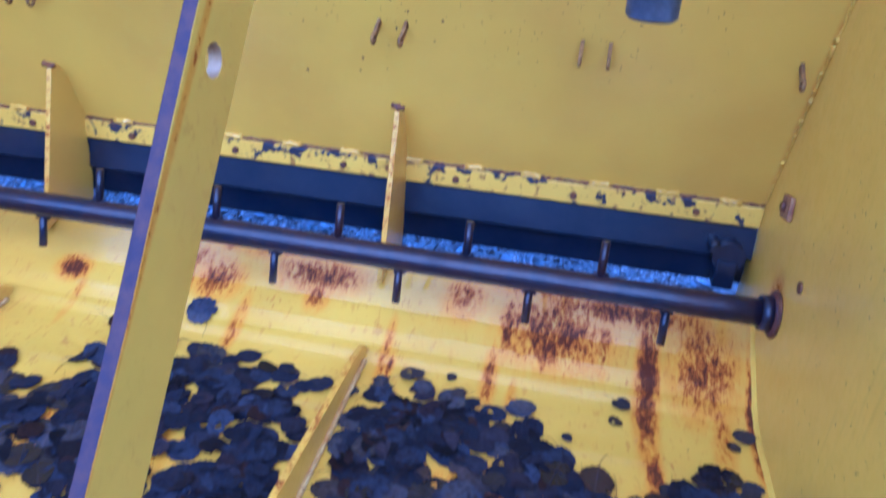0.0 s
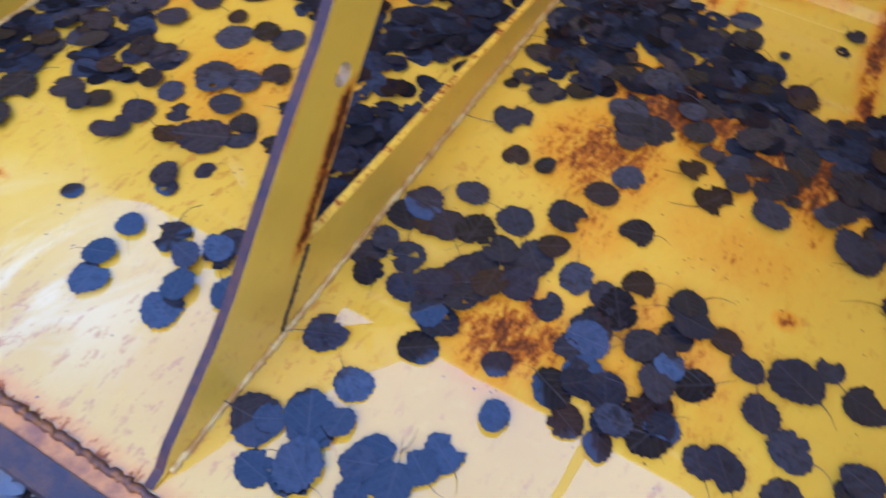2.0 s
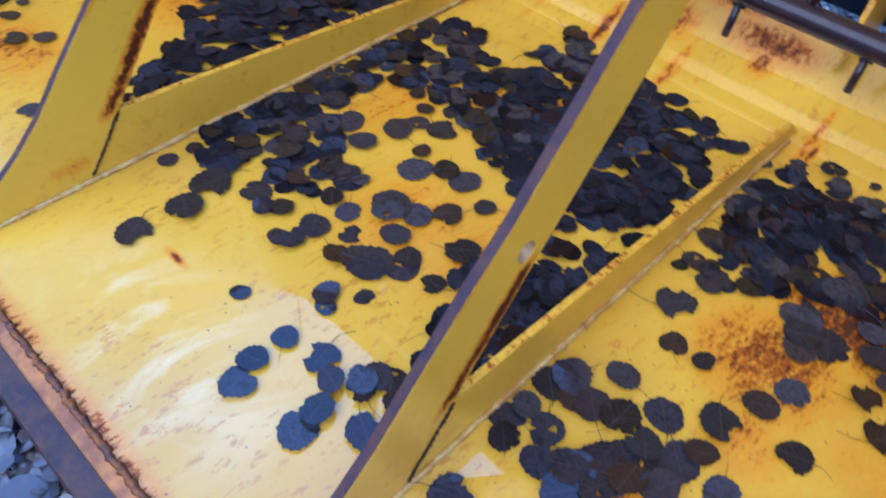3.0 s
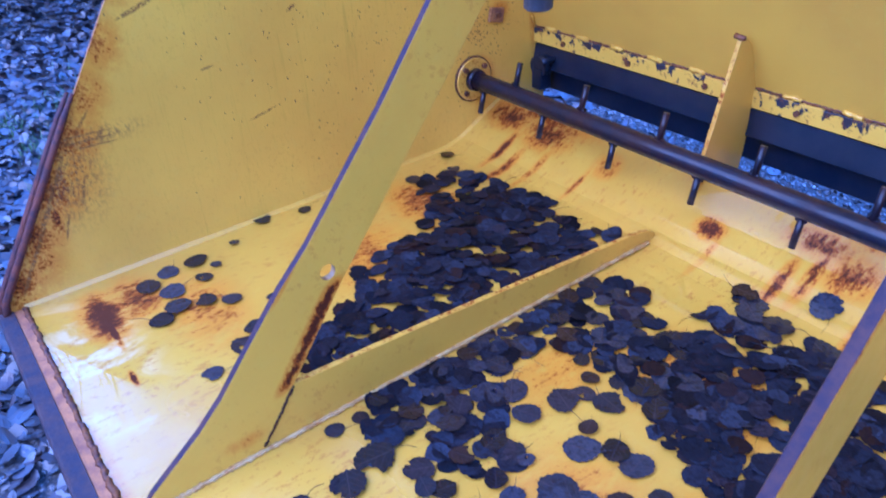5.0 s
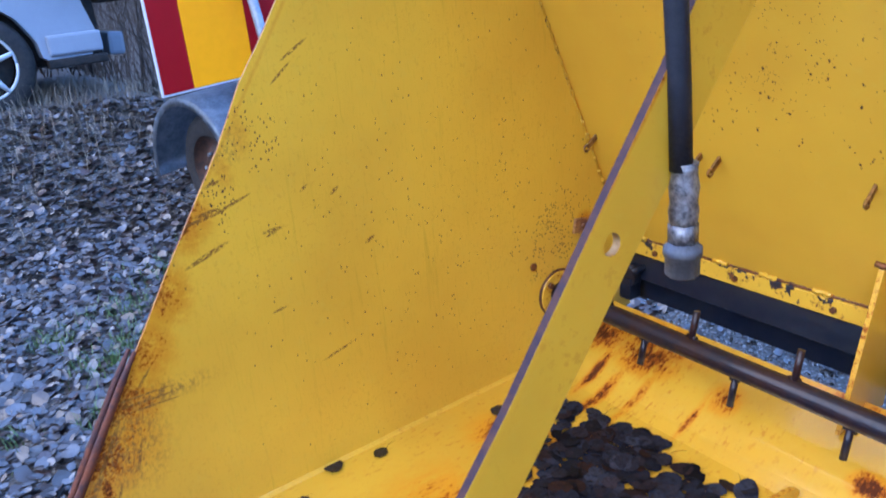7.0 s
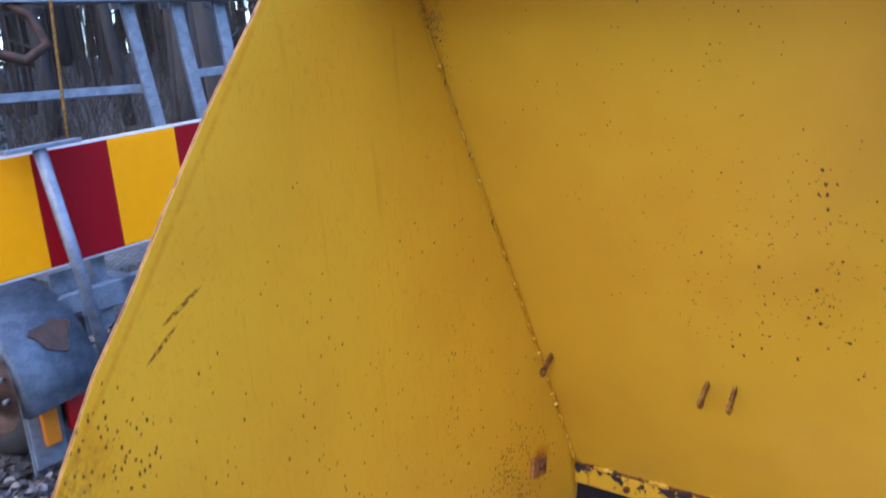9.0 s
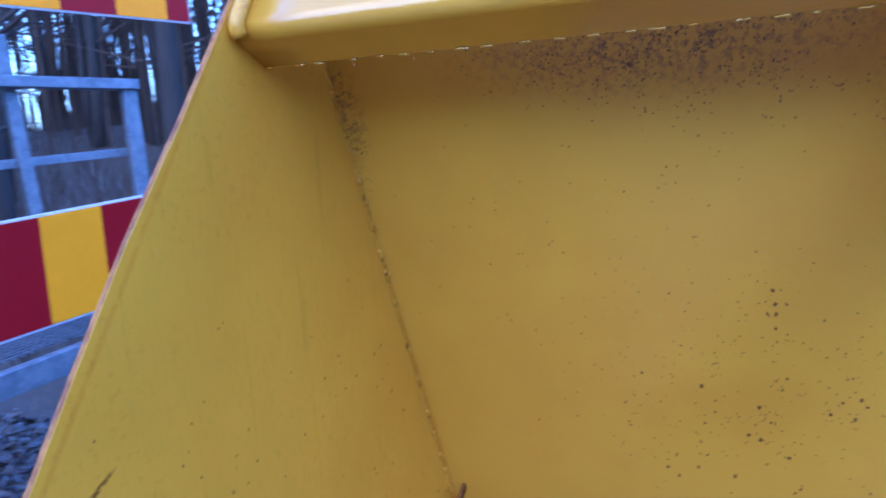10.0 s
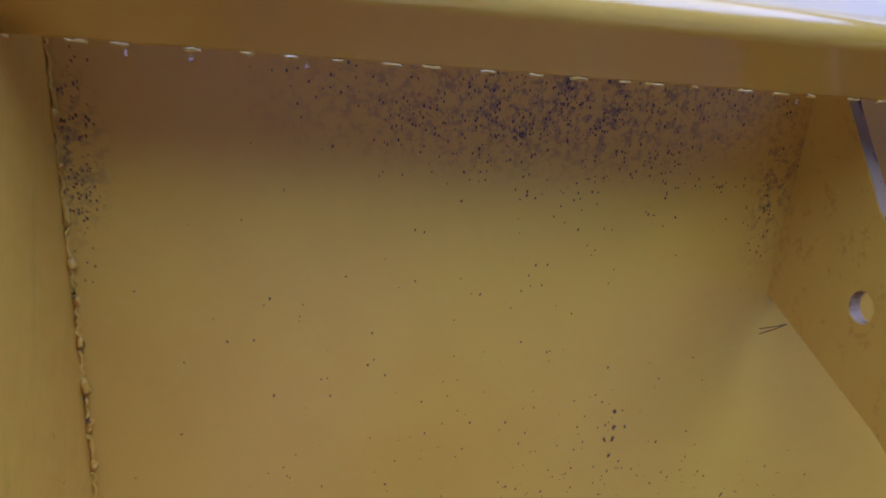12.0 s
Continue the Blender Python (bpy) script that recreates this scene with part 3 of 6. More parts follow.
bm = bmesh.new()
sheet(bm, [(-0.255, 0.020), (-0.250, 0.046), (-0.222, 0.052), (-0.2005, 0.052)], -HALF - 0.012, HALF + 0.012, 0.016, 2)
lip = part("cutting_edge", bm, M_LIP, bucket, "rust-orange steel cutting edge")
bm = bmesh.new()
sheet(bm, [(-0.264, 0.012), (-0.261, 0.046), (-0.256, 0.0500), (-0.226, 0.0548)], -HALF - 0.014, HALF + 0.014, 0.003, 2)
part("worn_nose", bm, M_NOSE, lip, "dark worn nose of the edge")
bm = bmesh.new()
bead(bm, (-HALF, -0.2, FLOOR + 0.001), (HALF, -0.2, FLOOR + 0.001), 0.006, rng)
part("weld_bead", bm, M_WELD, lip, "dark rusty weld bead")

SIDE = [(-0.24, 0.03), (-0.229, 0.08), (-0.188, 0.145), (-0.09, 0.30), (0.02, 0.475), (0.16, 0.69), (0.30, 0.897), (0.366, 1.012), (0.432, 1.10), (0.493, 1.19), (0.578, 1.31), (0.68, 1.44), (0.77, 1.56), (0.875, 1.70),
        (0.94, 1.71), (WALL_Y(1.5) + 0.01, 1.5), (WALL_Y(0.4) + 0.02, 0.4), (1.50, 0.30), (1.50, 0.14), (1.28, 0.10), (1.1, 0.03)]
for s in (-1, 1):
    x0, x1 = sorted((s * HALF, s * (HALF + 0.008)))
    wall = outline_plate("side_wall", SIDE, x0, x1, [M_SIDE, M_EDGE_O], bucket, (), "yellow painted side plate with a rusty front edge")
    bm = bmesh.new()
    run = [(-0.245, 0.03), (-0.235, 0.08), (-0.195, 0.145), (-0.097, 0.30), (0.013, 0.475), (0.050, 0.53)]
    for k, xoff in enumerate((-0.006, 0.012)):
        tube(bm, [(s * (HALF + 0.005) + s * xoff * 1.2, y - 0.006 * k, z) for y, z in run], [0.009, 0.010, 0.0095, 0.0095, 0.008, 0.004], 8)
    part("wear_bar", bm, M_WEAR, wall, "dark rusted wear bar along the edge")
    bm = bmesh.new()
    n = 60
    rows = [[bm.verts.new((s * (HALF - px) + rng.uniform(-1, 1) * 0.0008, -0.2 + 1.54 * k / n, floor_z(-0.2 + 1.54 * k / n) + pz + rng.uniform(-1, 1) * 0.0008)) for px, pz in ((-0.002, 0.012), (0.0035, 0.005), (0.009, -0.002), (-0.002, -0.004))] for k in range(n + 1)]
    for a, b in zip(rows, rows[1:]):
        for k in range(4):
            bm.faces.new((a[k], a[(k + 1) % 4], b[(k + 1) % 4], b[k]))
    bm.faces.new(rows[0]), bm.faces.new(rows[-1])
    bmesh.ops.recalc_face_normals(bm, faces=bm.faces)
    part("weld_fillet", bm, M_WELD_Y, wall)
    bm = bmesh.new()
    bead(bm, (s * (HALF - 0.002), WALL_Y(0.40) - 0.003, 0.40), (s * (HALF - 0.002), WALL_Y(1.55) - 0.003, 1.55), 0.0024, rng, 1.6, 0.8)
    z = 0.41
    while z < 1.5:
        h = rng.uniform(0.004, 0.018)
        bead(bm, (s * (HALF - 0.004), WALL_Y(z) - 0.005, z), (s * (HALF - 0.004), WALL_Y(z + h) - 0.005, z + h), rng.uniform(0.0028, 0.0048), rng, 0.9, 0.4)
        z += h + rng.uniform(0.004, 0.040)
    part("weld_bead", bm, M_SEAM, wall)

bm = bmesh.new()
sheet(bm, [(WALL_Y(z), z) for z in (1.70, 1.3, 0.9, 0.385)], -HALF, HALF, -0.008, 9)
part("back_wall", bm, M_BACK, bucket, "yellow back plate with dark specks")

# hood along the top: a folded channel with a lip turned inwards
bm = bmesh.new()
prof = [(0.845, 1.5096), (0.843, 1.5108), (0.795, 1.5360)] + [(0.8043 - 0.02 * math.cos(radians(a)), 1.5537 + 0.02 * math.sin(radians(a))) for a in (-62, -48, -34, -20, -6, 8, 20, 33)] + [(0.7880, 1.5653), (0.832, 1.632), (0.876, 1.70)]
HOOD_DROP = lambda x: 0.03 * (min(x, -0.3) + 1.19)


def sag(bm):
    """The hood hangs a little lower towards the middle of the bucket."""
    for v in bm.verts:
        v.co.z -= HOOD_DROP(v.co.x)
    return bm


sheet(bm, prof, -HALF + 0.001, HALF - 0.001, 0.006, 25)
for f in bm.faces:
    f.smooth = len(f.verts) == 4 and abs(f.normal.x) < 0.5
hood = part("hood", sag(bm), M_HOOD, bucket, "folded yellow top channel")
for k in range(62):
    bm = bmesh.new()
    x = -1.185 + 0.0385 * k + rng.uniform(-0.009, 0.009)
    w = rng.uniform(0.004, 0.009)
    bead(bm, (x - w, 0.845, 1.5085), (x + w, 0.845, 1.5085), 0.0016, rng, 1.6, 0.25)
    part("tack_weld", sag(bm), M_HOOD, hood)
bm = bmesh.new()
tube(bm, [(-HALF + 0.012, y - 0.004, z) for y, z in prof[5:-1]], 0.011, 10)
part("corner_weld", bm, M_WELD_Y, hood, "smooth painted corner weld")
# matt strips added to interrupt the white sky reflection on the hood
for x, w in ((-0.385, 0.03), (0.40, 0.03), (1.19, 0.022)):
    bm = bmesh.new()
    sheet(bm, [(y - 0.003, z + 0.001) for y, z in prof[5:]], x - w, x + w, 0.003, 2)
    part("sheen_gap_strip", sag(bm), M_STRUT, hood, "dull yellow strip added where the sky reflection on the hood breaks off")
t = Tree("clear_water")
M_WATER = t.set(Base_Color=(1.0, 1.0, 1.0), Roughness=0.0, IOR=1.33, Transmission_Weight=1.0)
for k in range(11):
    bm = bmesh.new()
    x = -1.12 + 0.085 * k + rng.uniform(-0.03, 0.03)
    bmesh.ops.create_uvsphere(bm, u_segments=8, v_segments=6, radius=0.0017)
    bmesh.ops.transform(bm, matrix=pose(x, 0.845, 1.5025 - HOOD_DROP(x)) @ Matrix.Diagonal((1, 1, 1.4, 1)), verts=bm.verts)
    part("water_drop", bm, M_WATER, hood, "clear hanging water drop", True)

# struts, floor ribs and gussets, in two planes
def strut_outline(s):
    """Front edge from the foot up, then the rear edge down; the right one leans forward a little at its top."""
    front = [(-0.185, 0.056), (-0.170, 0.062), (-0.150, 0.086), (-0.090, 0.133), (-0.050, 0.165), (0.0, 0.213), (0.06, 0.285), (0.139, 0.376), (0.20, 0.437), (0.368, 0.637), (0.551, 0.877), (0.681, 1.045),
             (0.800, 1.218), (0.845, 1.296), (0.908, 1.390), (0.928, 1.45), (0.946, 1.505), (0.955, 1.56)]
    rear = [(WALL_Y(1.56), 1.56), (WALL_Y(1.30), 1.30), (0.990, 1.220), (0.920, 1.163), (0.840, 1.076), (0.667, 0.857), (0.466, 0.607), (0.249, 0.340), (0.128, 0.172), (0.056, 0.075), (0.040, 0.052)]
    bend = lambda z: 0.06 * max(0.0, min(z, 1.0) - 0.40) if s > 0 else 0.0
    return [(y - bend(z), z) for y, z in front] + [rear[0], rear[1]] + [(y - bend(z), z) for y, z in rear[2:]]


RIB = [(0.046, 0.054), (0.062, 0.078), (0.133, 0.172), (0.30, 0.166), (0.50, 0.156), (0.80, 0.138), (1.05, 0.122), (1.105, 0.112), (1.122, 0.100), (1.124, 0.078), (1.08, 0.060)]
for s, x in ((-1, -0.3985), (1, 0.4145)):
    lean = 0.0 if s < 0 else 0.026
    strut = outline_plate("strut", strut_outline(s), x - 0.0075, x + 0.0075, [M_STRUT, M_EDGE, M_BORE], bucket, [(0.230, 0.374, 0.0165), (0.569 - lean, 0.819, 0.0185), (0.935 - lean * 1.4, 1.291, 0.0185)],
                          "yellow flat-bar strut with holes and a rusty purple edge")
    rib = outline_plate("floor_rib", RIB, x - 0.006, x + 0.0066, [M_STRUT, M_EDGE_Y], bucket, (), "low yellow rib welded to the floor")
    for side in (-1, 1):
        bm = bmesh.new()
        bx = x + side * 0.0095
        bead(bm, (bx, -0.165, floor_z(-0.165) + 0.002), (bx, 1.10, floor_z(1.10) + 0.002), 0.0052, rng, 1.1, 0.2)
        part("weld_bead", bm, M_FOOT_WELD, rib, "pale painted foot weld with rust specks")
    bm = bmesh.new()
    bead(bm, (x + 0.0078, 0.053, 0.068), (x + 0.0078, 0.128, 0.170), 0.0030, rng, 0.9, 0.5)
    part("crack", bm, M_CRACK, strut, "dark open joint between strut and rib")
    gx = -0.395 if s < 0 else 0.408
    gus = outline_plate("gusset", [(1.366, 0.527), (1.372, 0.534), (1.384, 0.533), (WALL_Y(0.5) + 0.004, 0.50), (WALL_Y(0.39), 0.39), (1.452, 0.388), (1.452, 0.24), (1.44, 0.17), (1.35, 0.20), (1.262, 0.175)],
                        gx - 0.006, gx + 0.006, [M_BACK, M_EDGE_Y], bucket, (), "upright yellow gusset with a bare edge")
    bm = bmesh.new()
    bead(bm, (gx - 0.013, 1.372, 0.536), (gx + 0.013, 1.372, 0.536), 0.0065, rng)
    part("weld_bead", bm, M_WELD, gus)

# outlet: flange strip, black bar, rear plate below the opening
bm = bmesh.new()
box(bm, (-HALF + 0.001, 1.452, 0.340), (HALF - 0.001, 1.475, 0.386), 0.003)
strip = part("flange_strip", bm, M_STRIP, bucket, "chipped yellow and black flange strip")
bm = bmesh.new()
bead(bm, (-HALF, 1.462, 0.389), (HALF, 1.462, 0.389), 0.005, rng, 1.2)
part("weld_bead", bm, M_WELD, strip, "rusty seam above the strip")
for k in range(17):
    bm = bmesh.new()
    x = -1.13 + k * 0.141 + rng.uniform(-0.01, 0.01)
    bead(bm, (x - 0.022, 1.455, 0.392), (x + 0.022, 1.455, 0.392), 0.0065, rng, 1.0)
    part("tack_weld", bm, M_WELD_Y, strip)
for k in range(9):
    bm = bmesh.new()
    x = -1.06 + k * 0.265
    tube(bm, [(x, 1.453, 0.360), (x, 1.445, 0.360)], 0.0085, 6)
    part("bolt", bm, M_WELD, strip)
bm = bmesh.new()
sheet(bm, [(1.474, 0.338), (1.462, 0.334), (1.446, 0.268), (1.449, 0.264), (1.490, 0.258)], -HALF + 0.002, HALF - 0.002, -0.006, 2)
# solid box in place of the shaded underside of the bar
box(bm, (-HALF + 0.002, 1.484, 0.186), (HALF - 0.002, 1.53, 0.262), 0.002)
part("black_bar", bm, M_BLACK, bucket, "black painted wet bar over the outlet")
bm = bmesh.new()
box(bm, (-HALF + 0.002, 1.530, 0.178), (HALF - 0.002, 1.540, 0.25), 0.002)
part("rear_flap", bm, M_BLACK, bucket, "dark plate behind the outlet")
for s in (-1, 1):
    bm = bmesh.new()
    x = s * (HALF - 0.055)
    tube(bm, [(x, 1.42, 0.275), (x, 1.46, 0.275)], 0.035, 14)
    tube(bm, [(x - s * 0.035, 1.40, 0.30), (x - s * 0.035, 1.46, 0.30)], 0.012, 8)
    box(bm, (x - 0.022, 1.415, 0.20), (x + 0.022, 1.462, 0.27), 0.005)
    part("bearing_block", bm, M_BLACK, bucket, "black bearing block in the corner")

# agitator shaft with its fingers
SY, SZ = 1.195, 0.278
bm = bmesh.new()
tube(bm, [(-HALF + 0.004 + (2 * HALF - 0.008) * k / 24, SY, SZ) for k in range(25)], 0.0265, 20)
shaft = part("agitator_shaft", bm, M_SHAFT, bucket, "dark rusty agitator shaft", False)
for k in range(17):
    x = -1.135 + k * 0.1335
    a = radians((255, 75)[k % 2])
    d = Vector((0, math.cos(a), math.sin(a)))
    p = Vector((x, SY, SZ))
    bm = bmesh.new()
    tube(bm, [p + d * 0.02, p + d * 0.094], 0.0085, 8)
    part("finger", bm, M_SHAFT, shaft, "short round finger")
    bm = bmesh.new()
    bead(bm, p + d * 0.027 + Vector((-0.012, 0, 0)), p + d * 0.027 + Vector((0.012, 0, 0)), 0.006, rng)
    part("weld_bead", bm, M_SHAFT, shaft)
for s in (-1, 1):
    bm = bmesh.new()
    FR = 0.068 if s < 0 else 0.042
    tube(bm, [(s * (HALF - 0.001), SY, SZ), (s * (HALF - 0.008), SY, SZ), (s * (HALF - 0.010), SY, SZ)], [FR, FR, FR - 0.004], 28)
    flange = part("shaft_flange", bm, M_FLANGE if s < 0 else M_WEAR, bucket, "round yellow shaft flange with a rusty rim" if s < 0 else "small dark rusty shaft flange")
    bm = bmesh.new()
    tube(bm, [(s * (HALF - 0.003), SY + (FR + 0.001) * math.cos(2 * math.pi * k / 40), SZ + (FR + 0.001) * math.sin(2 * math.pi * k / 40)) for k in range(41)], [0.0035 + 0.0015 * rng.random() for _ in range(41)], 6)
    part("rim", bm, M_RING, flange, "rust-brown weld rim")
    bm = bmesh.new()
    tube(bm, [(s * (HALF - 0.009), SY, SZ), (s * (HALF - 0.030), SY, SZ)], [0.036, 0.033], 20)
    part("collar", bm, M_SHAFT, flange, "dark collar on the shaft")
    for k in range(4):
        a = radians(45 + 90 * k)
        bm = bmesh.new()
        y, z = SY + (FR - 0.016) * math.cos(a), SZ + (FR - 0.016) * math.sin(a)
        tube(bm, [(s * (HALF - 0.011), y, z), (s * (HALF - 0.020), y, z)], 0.009, 6)
        part("bolt", bm, M_WELD, flange)
    bm = bmesh.new()
    box(bm, (-0.005, -0.028, -0.022), (0.005, 0.028, 0.022), 0.003, pose(s * (HALF - 0.006), 1.290, 0.459, -12))
    lug = part("lug_plate", bm, M_EDGE_O, bucket, "small rusty lug plate with a bolt")
    bm = bmesh.new()
    tube(bm, [(s * (HALF - 0.010), 1.294, 0.459), (s * (HALF - 0.018), 1.294, 0.459)], 0.0095, 6)
    part("bolt", bm, M_WELD, lug)
    bm = bmesh.new()
    tube(bm, [(s * (HALF + 0.001), 1.108, 0.385), (s * (HALF - 0.004), 1.108, 0.385)], 0.011, 12)
    part("plug", bm, M_WELD, bucket)

# wire hooks on the back plate
for x in (-1.165, -0.82, -0.768, -0.408, -0.352, 0.375, 0.429, 0.767, 0.819, 1.158):
    bm = bmesh.new()
    y, lean = WALL_Y(0.715), rng.uniform(-6, 6)
    m = pose(x, y, 0.716, 38, 0, lean)
    box(bm, (-0.0035, -0.040, -0.007), (0.0035, 0.010, 0.007), 0.0015, m)
    ring = [(0, -0.044 + 0.0085 * math.cos(a), 0.0085 * math.sin(a)) for a in (2 * math.pi * k / 12 for k in range(13))]
    tube(bm, [m @ Vector(p) for p in ring], 0.0036, 6)
    part("eye_tab", bm, M_HOOK, bucket, "small rusty tab with an eye")

# two pine needles caught on the strut
M_NEEDLE = worn_steel("dry_pine_needle", (0.06, 0.03, 0.012), (0.10, 0.05, 0.02), 0.0, 0.6, 60)
needles = thing("pine_needles", (-0.408, 1.02, 1.262), "pair of dry brown pine needles stuck to the strut", "pine needles")
for drop in (0.0, 0.006):
    bm = bmesh.new()
    tube(bm, [(-0.4062, 1.052, 1.264), (-0.425, 1.045, 1.2625 - drop * 0.4), (-0.452, 1.040, 1.261 - drop)], 0.0006, 5)
    part("needle", bm, M_NEEDLE, needles)

# ---------------------------------------------------------------- hydraulic hoses
def hydraulic_hose(x, y, z, lean):
    hose = thing("hydraulic_hose", (x, y, z), "black hydraulic hose with a scuffed metal crimp hanging over the bucket", "hose", "hydraulic hoses")
    bm = bmesh.new()
    tube(bm, [(x + lean * h * h, y - 0.03 * h, z + h) for h in (0.165, 0.3, 0.45, 0.6, 0.8, 1.0, 1.3)], 0.0168, 18)
    part("hose", bm, M_RUBBER, hose)
    bm = bmesh.new()
    hs = [0.080 + 0.012 * k for k in range(9)]
    tube(bm, [(x, y, z + h) for h in hs], [0.0195, 0.0215, 0.0225, 0.0205, 0.0215, 0.0225, 0.0200, 0.0190, 0.0205], 14)
    part("crimp", bm, M_CRIMP, hose, "dented silver crimp sleeve")
    bm = bmesh.new()
    tube(bm, [(x, y, z + 0.050), (x, y, z + 0.084)], 0.0225, 6)
    part("hex_nut", bm, M_CRIMP, hose, "hexagonal nut")
    bm = bmesh.new()
    tube(bm, [(x, y, z + h) for h in (0.0, 0.004, 0.033, 0.034, 0.046, 0.047, 0.054)], [0.022, 0.026, 0.026, 0.029, 0.029, 0.026, 0.022], 24)
    part("coupling", bm, M_COUPLING, hose, "grey quick coupling")
    return hose


hydraulic_hose(-0.376, 0.703, 0.735, -0.07)
hydraulic_hose(0.831, 0.66, 0.879, -0.02)

# ---------------------------------------------------------------- fallen leaves
def leaf_material(name, islands):
    """Dead wet leaf: slate, umber or black by chance, blotched, with a water film."""
    t = Tree(name)
    if islands:
        rnd = t.nt.nodes.new("ShaderNodeNewGeometry").outputs["Random Per Island"]
    else:
        rnd = t.nt.nodes.new("ShaderNodeObjectInfo").outputs["Random"]
    r = t.nt.nodes.new("ShaderNodeValToRGB")
    t.put(r.inputs[0], rnd)
    r.color_ramp.elements[0].color, r.color_ramp.elements[1].color = (0.008, 0.008, 0.011, 1), (0.020, 0.009, 0.006, 1)
    for p, c in ((0.12, (0.016, 0.018, 0.027)), (0.24, (0.042, 0.045, 0.062)), (0.34, (0.024, 0.026, 0.038)), (0.42, (0.005, 0.005, 0.007)), (0.50, (0.032, 0.030, 0.040)), (0.58, (0.014, 0.015, 0.022)), (0.66, (0.038, 0.028, 0.032)), (0.74, (0.004, 0.004, 0.005)), (0.84, (0.020, 0.020, 0.028)), (0.92, (0.030, 0.013, 0.009))):
        r.color_ramp.elements.new(p).color = (*c, 1)
    col = t.mix(t.ramp(t.noise(90, 5, 0.7), 0.42, 0.68, 0, 0.8), r.outputs[0], (0.005, 0.004, 0.006))
    col = t.mix(t.ramp(t.noise(45, 3, 0.6), 0.56, 0.70, 0, 0.5), col, (0.036, 0.023, 0.024))
    height = t.math("ADD", t.noise(120, 4, 0.7), t.math("MULTIPLY", t.cells(170)[0], 0.6))
    if not islands:
        p = t.nt.nodes.new("ShaderNodeSeparateXYZ")
        t.put(p.inputs[0], t.nt.nodes.new("ShaderNodeTexCoord").outputs["Object"])
        side = t.math("ABSOLUTE", p.outputs[1])
        lateral = t.math("SINE", t.math("MULTIPLY", t.math("SUBTRACT", t.math("MULTIPLY", side, 0.85), p.outputs[0]), 15.0))
        vein = t.math("MAXIMUM", t.ramp(lateral, 0.86, 1.0, 0.0, 0.6), t.ramp(side, 0.05, 0.015))
        col = t.mix(t.math("MULTIPLY", vein, 0.55), col, (0.055, 0.042, 0.044))
        height = t.math("ADD", height, t.math("MULTIPLY", vein, 0.5))
    t.bump(height, 0.45, 0.003)
    t.bsdf.inputs["Coat Weight"].default_value = 0.15 if islands else 0.75
    t.bsdf.inputs["Coat Roughness"].default_value = 0.15 if islands else 0.06
    t.bsdf.inputs["Coat IOR"].default_value = 1.4 if islands else 1.55
    t.bsdf.inputs["Specular IOR Level"].default_value = 0.06
    return t.set(Base_Color=t.mix(0.28 if islands else 0.12, col, (0.001, 0.001, 0.001)), Roughness=0.65)


M_LEAF = leaf_material("wet_dark_leaf", False)
M_LEAF_PILE = leaf_material("wet_dark_leaf_pile", True)


def leaf_shape(rng, stem=True, n=34, flat=1.0):
    """A round aspen leaf of radius 1 with a toothed rim, a slight curl and a stalk: vertices and faces."""
    bend, twist, lobes = flat * rng.uniform(0.0, 0.10), rng.uniform(0, 6.28), rng.uniform(0, 6.28)
    hole = rng.randrange(n) if rng.random() < 0.05 else None
    bites = [(rng.randrange(n), rng.choice((1, 2, 2, 3)), rng.uniform(0.55, 0.85)) for _ in range(rng.choice((0, 0, 0, 1, 1, 2)))]
    verts, faces = [], []
    for ring, k in ((0.0, 1), (0.55, n), (1.0, n)):
        for i in range(k):
            a = 2 * math.pi * i / k
            r = ring
            if ring == 1.0:
                tip = max(0.0, math.cos(a)) ** 14
                r *= 1 + 0.10 * tip + 0.05 * math.cos(2 * a + lobes) + 0.04 * math.cos(3 * a + 2 * lobes) + (0.034 if i % 2 else -0.034) + rng.uniform(-0.045, 0.045)
                for at, wide, deep in bites:
                    if min((i - at) % n, (at - i) % n) < wide:
                        r *= deep
            x, y = r * math.cos(a), r * math.sin(a) * 0.95
            z = bend * (x * math.cos(twist) + y * math.sin(twist)) ** 2 - 0.03 * flat * abs(y) + flat * rng.uniform(-0.008, 0.008) * ring
            verts.append((x, y, z + 0.05))
    for i in range(n):
        j = (i + 1) % n
        if hole is None or (i - hole) % n > 4:
            faces.append((0, 1 + i, 1 + j))
        faces.append((1 + i, 1 + n + i, 1 + n + j, 1 + j))
    if stem:
        base, ang, out = len(verts), rng.uniform(-0.7, 0.7), rng.uniform(0.7, 1.9)
        for k in range(4):
            f = k / 3
            x, y, z = -0.92 - out * f, ang * f * f * out, 0.05 + 0.14 * math.sin(f * 2.4)
            for dy, dz in ((0.022, 0), (-0.011, 0.02), (-0.011, -0.02)):
                verts.append((x, y + dy * (1.3 - f), z + dz))
        for k in range(3):
            for c in range(3):
                a, b = base + 3 * k + c, base + 3 * k + (c + 1) % 3
                faces.append((a, b, b + 3, a + 3))
    return verts, faces


leaf_rng = random.Random(11)
LEAVES = []
for k in range(22):
    v, f = leaf_shape(leaf_rng, k % 4 != 2, 34, 0.35)
    me = bpy.data.meshes.new("fallen_leaf")
    me.from_pydata(v, [], f)
    me.shade_smooth()
    me.materials.append(M_LEAF)
    LEAVES.append(me)


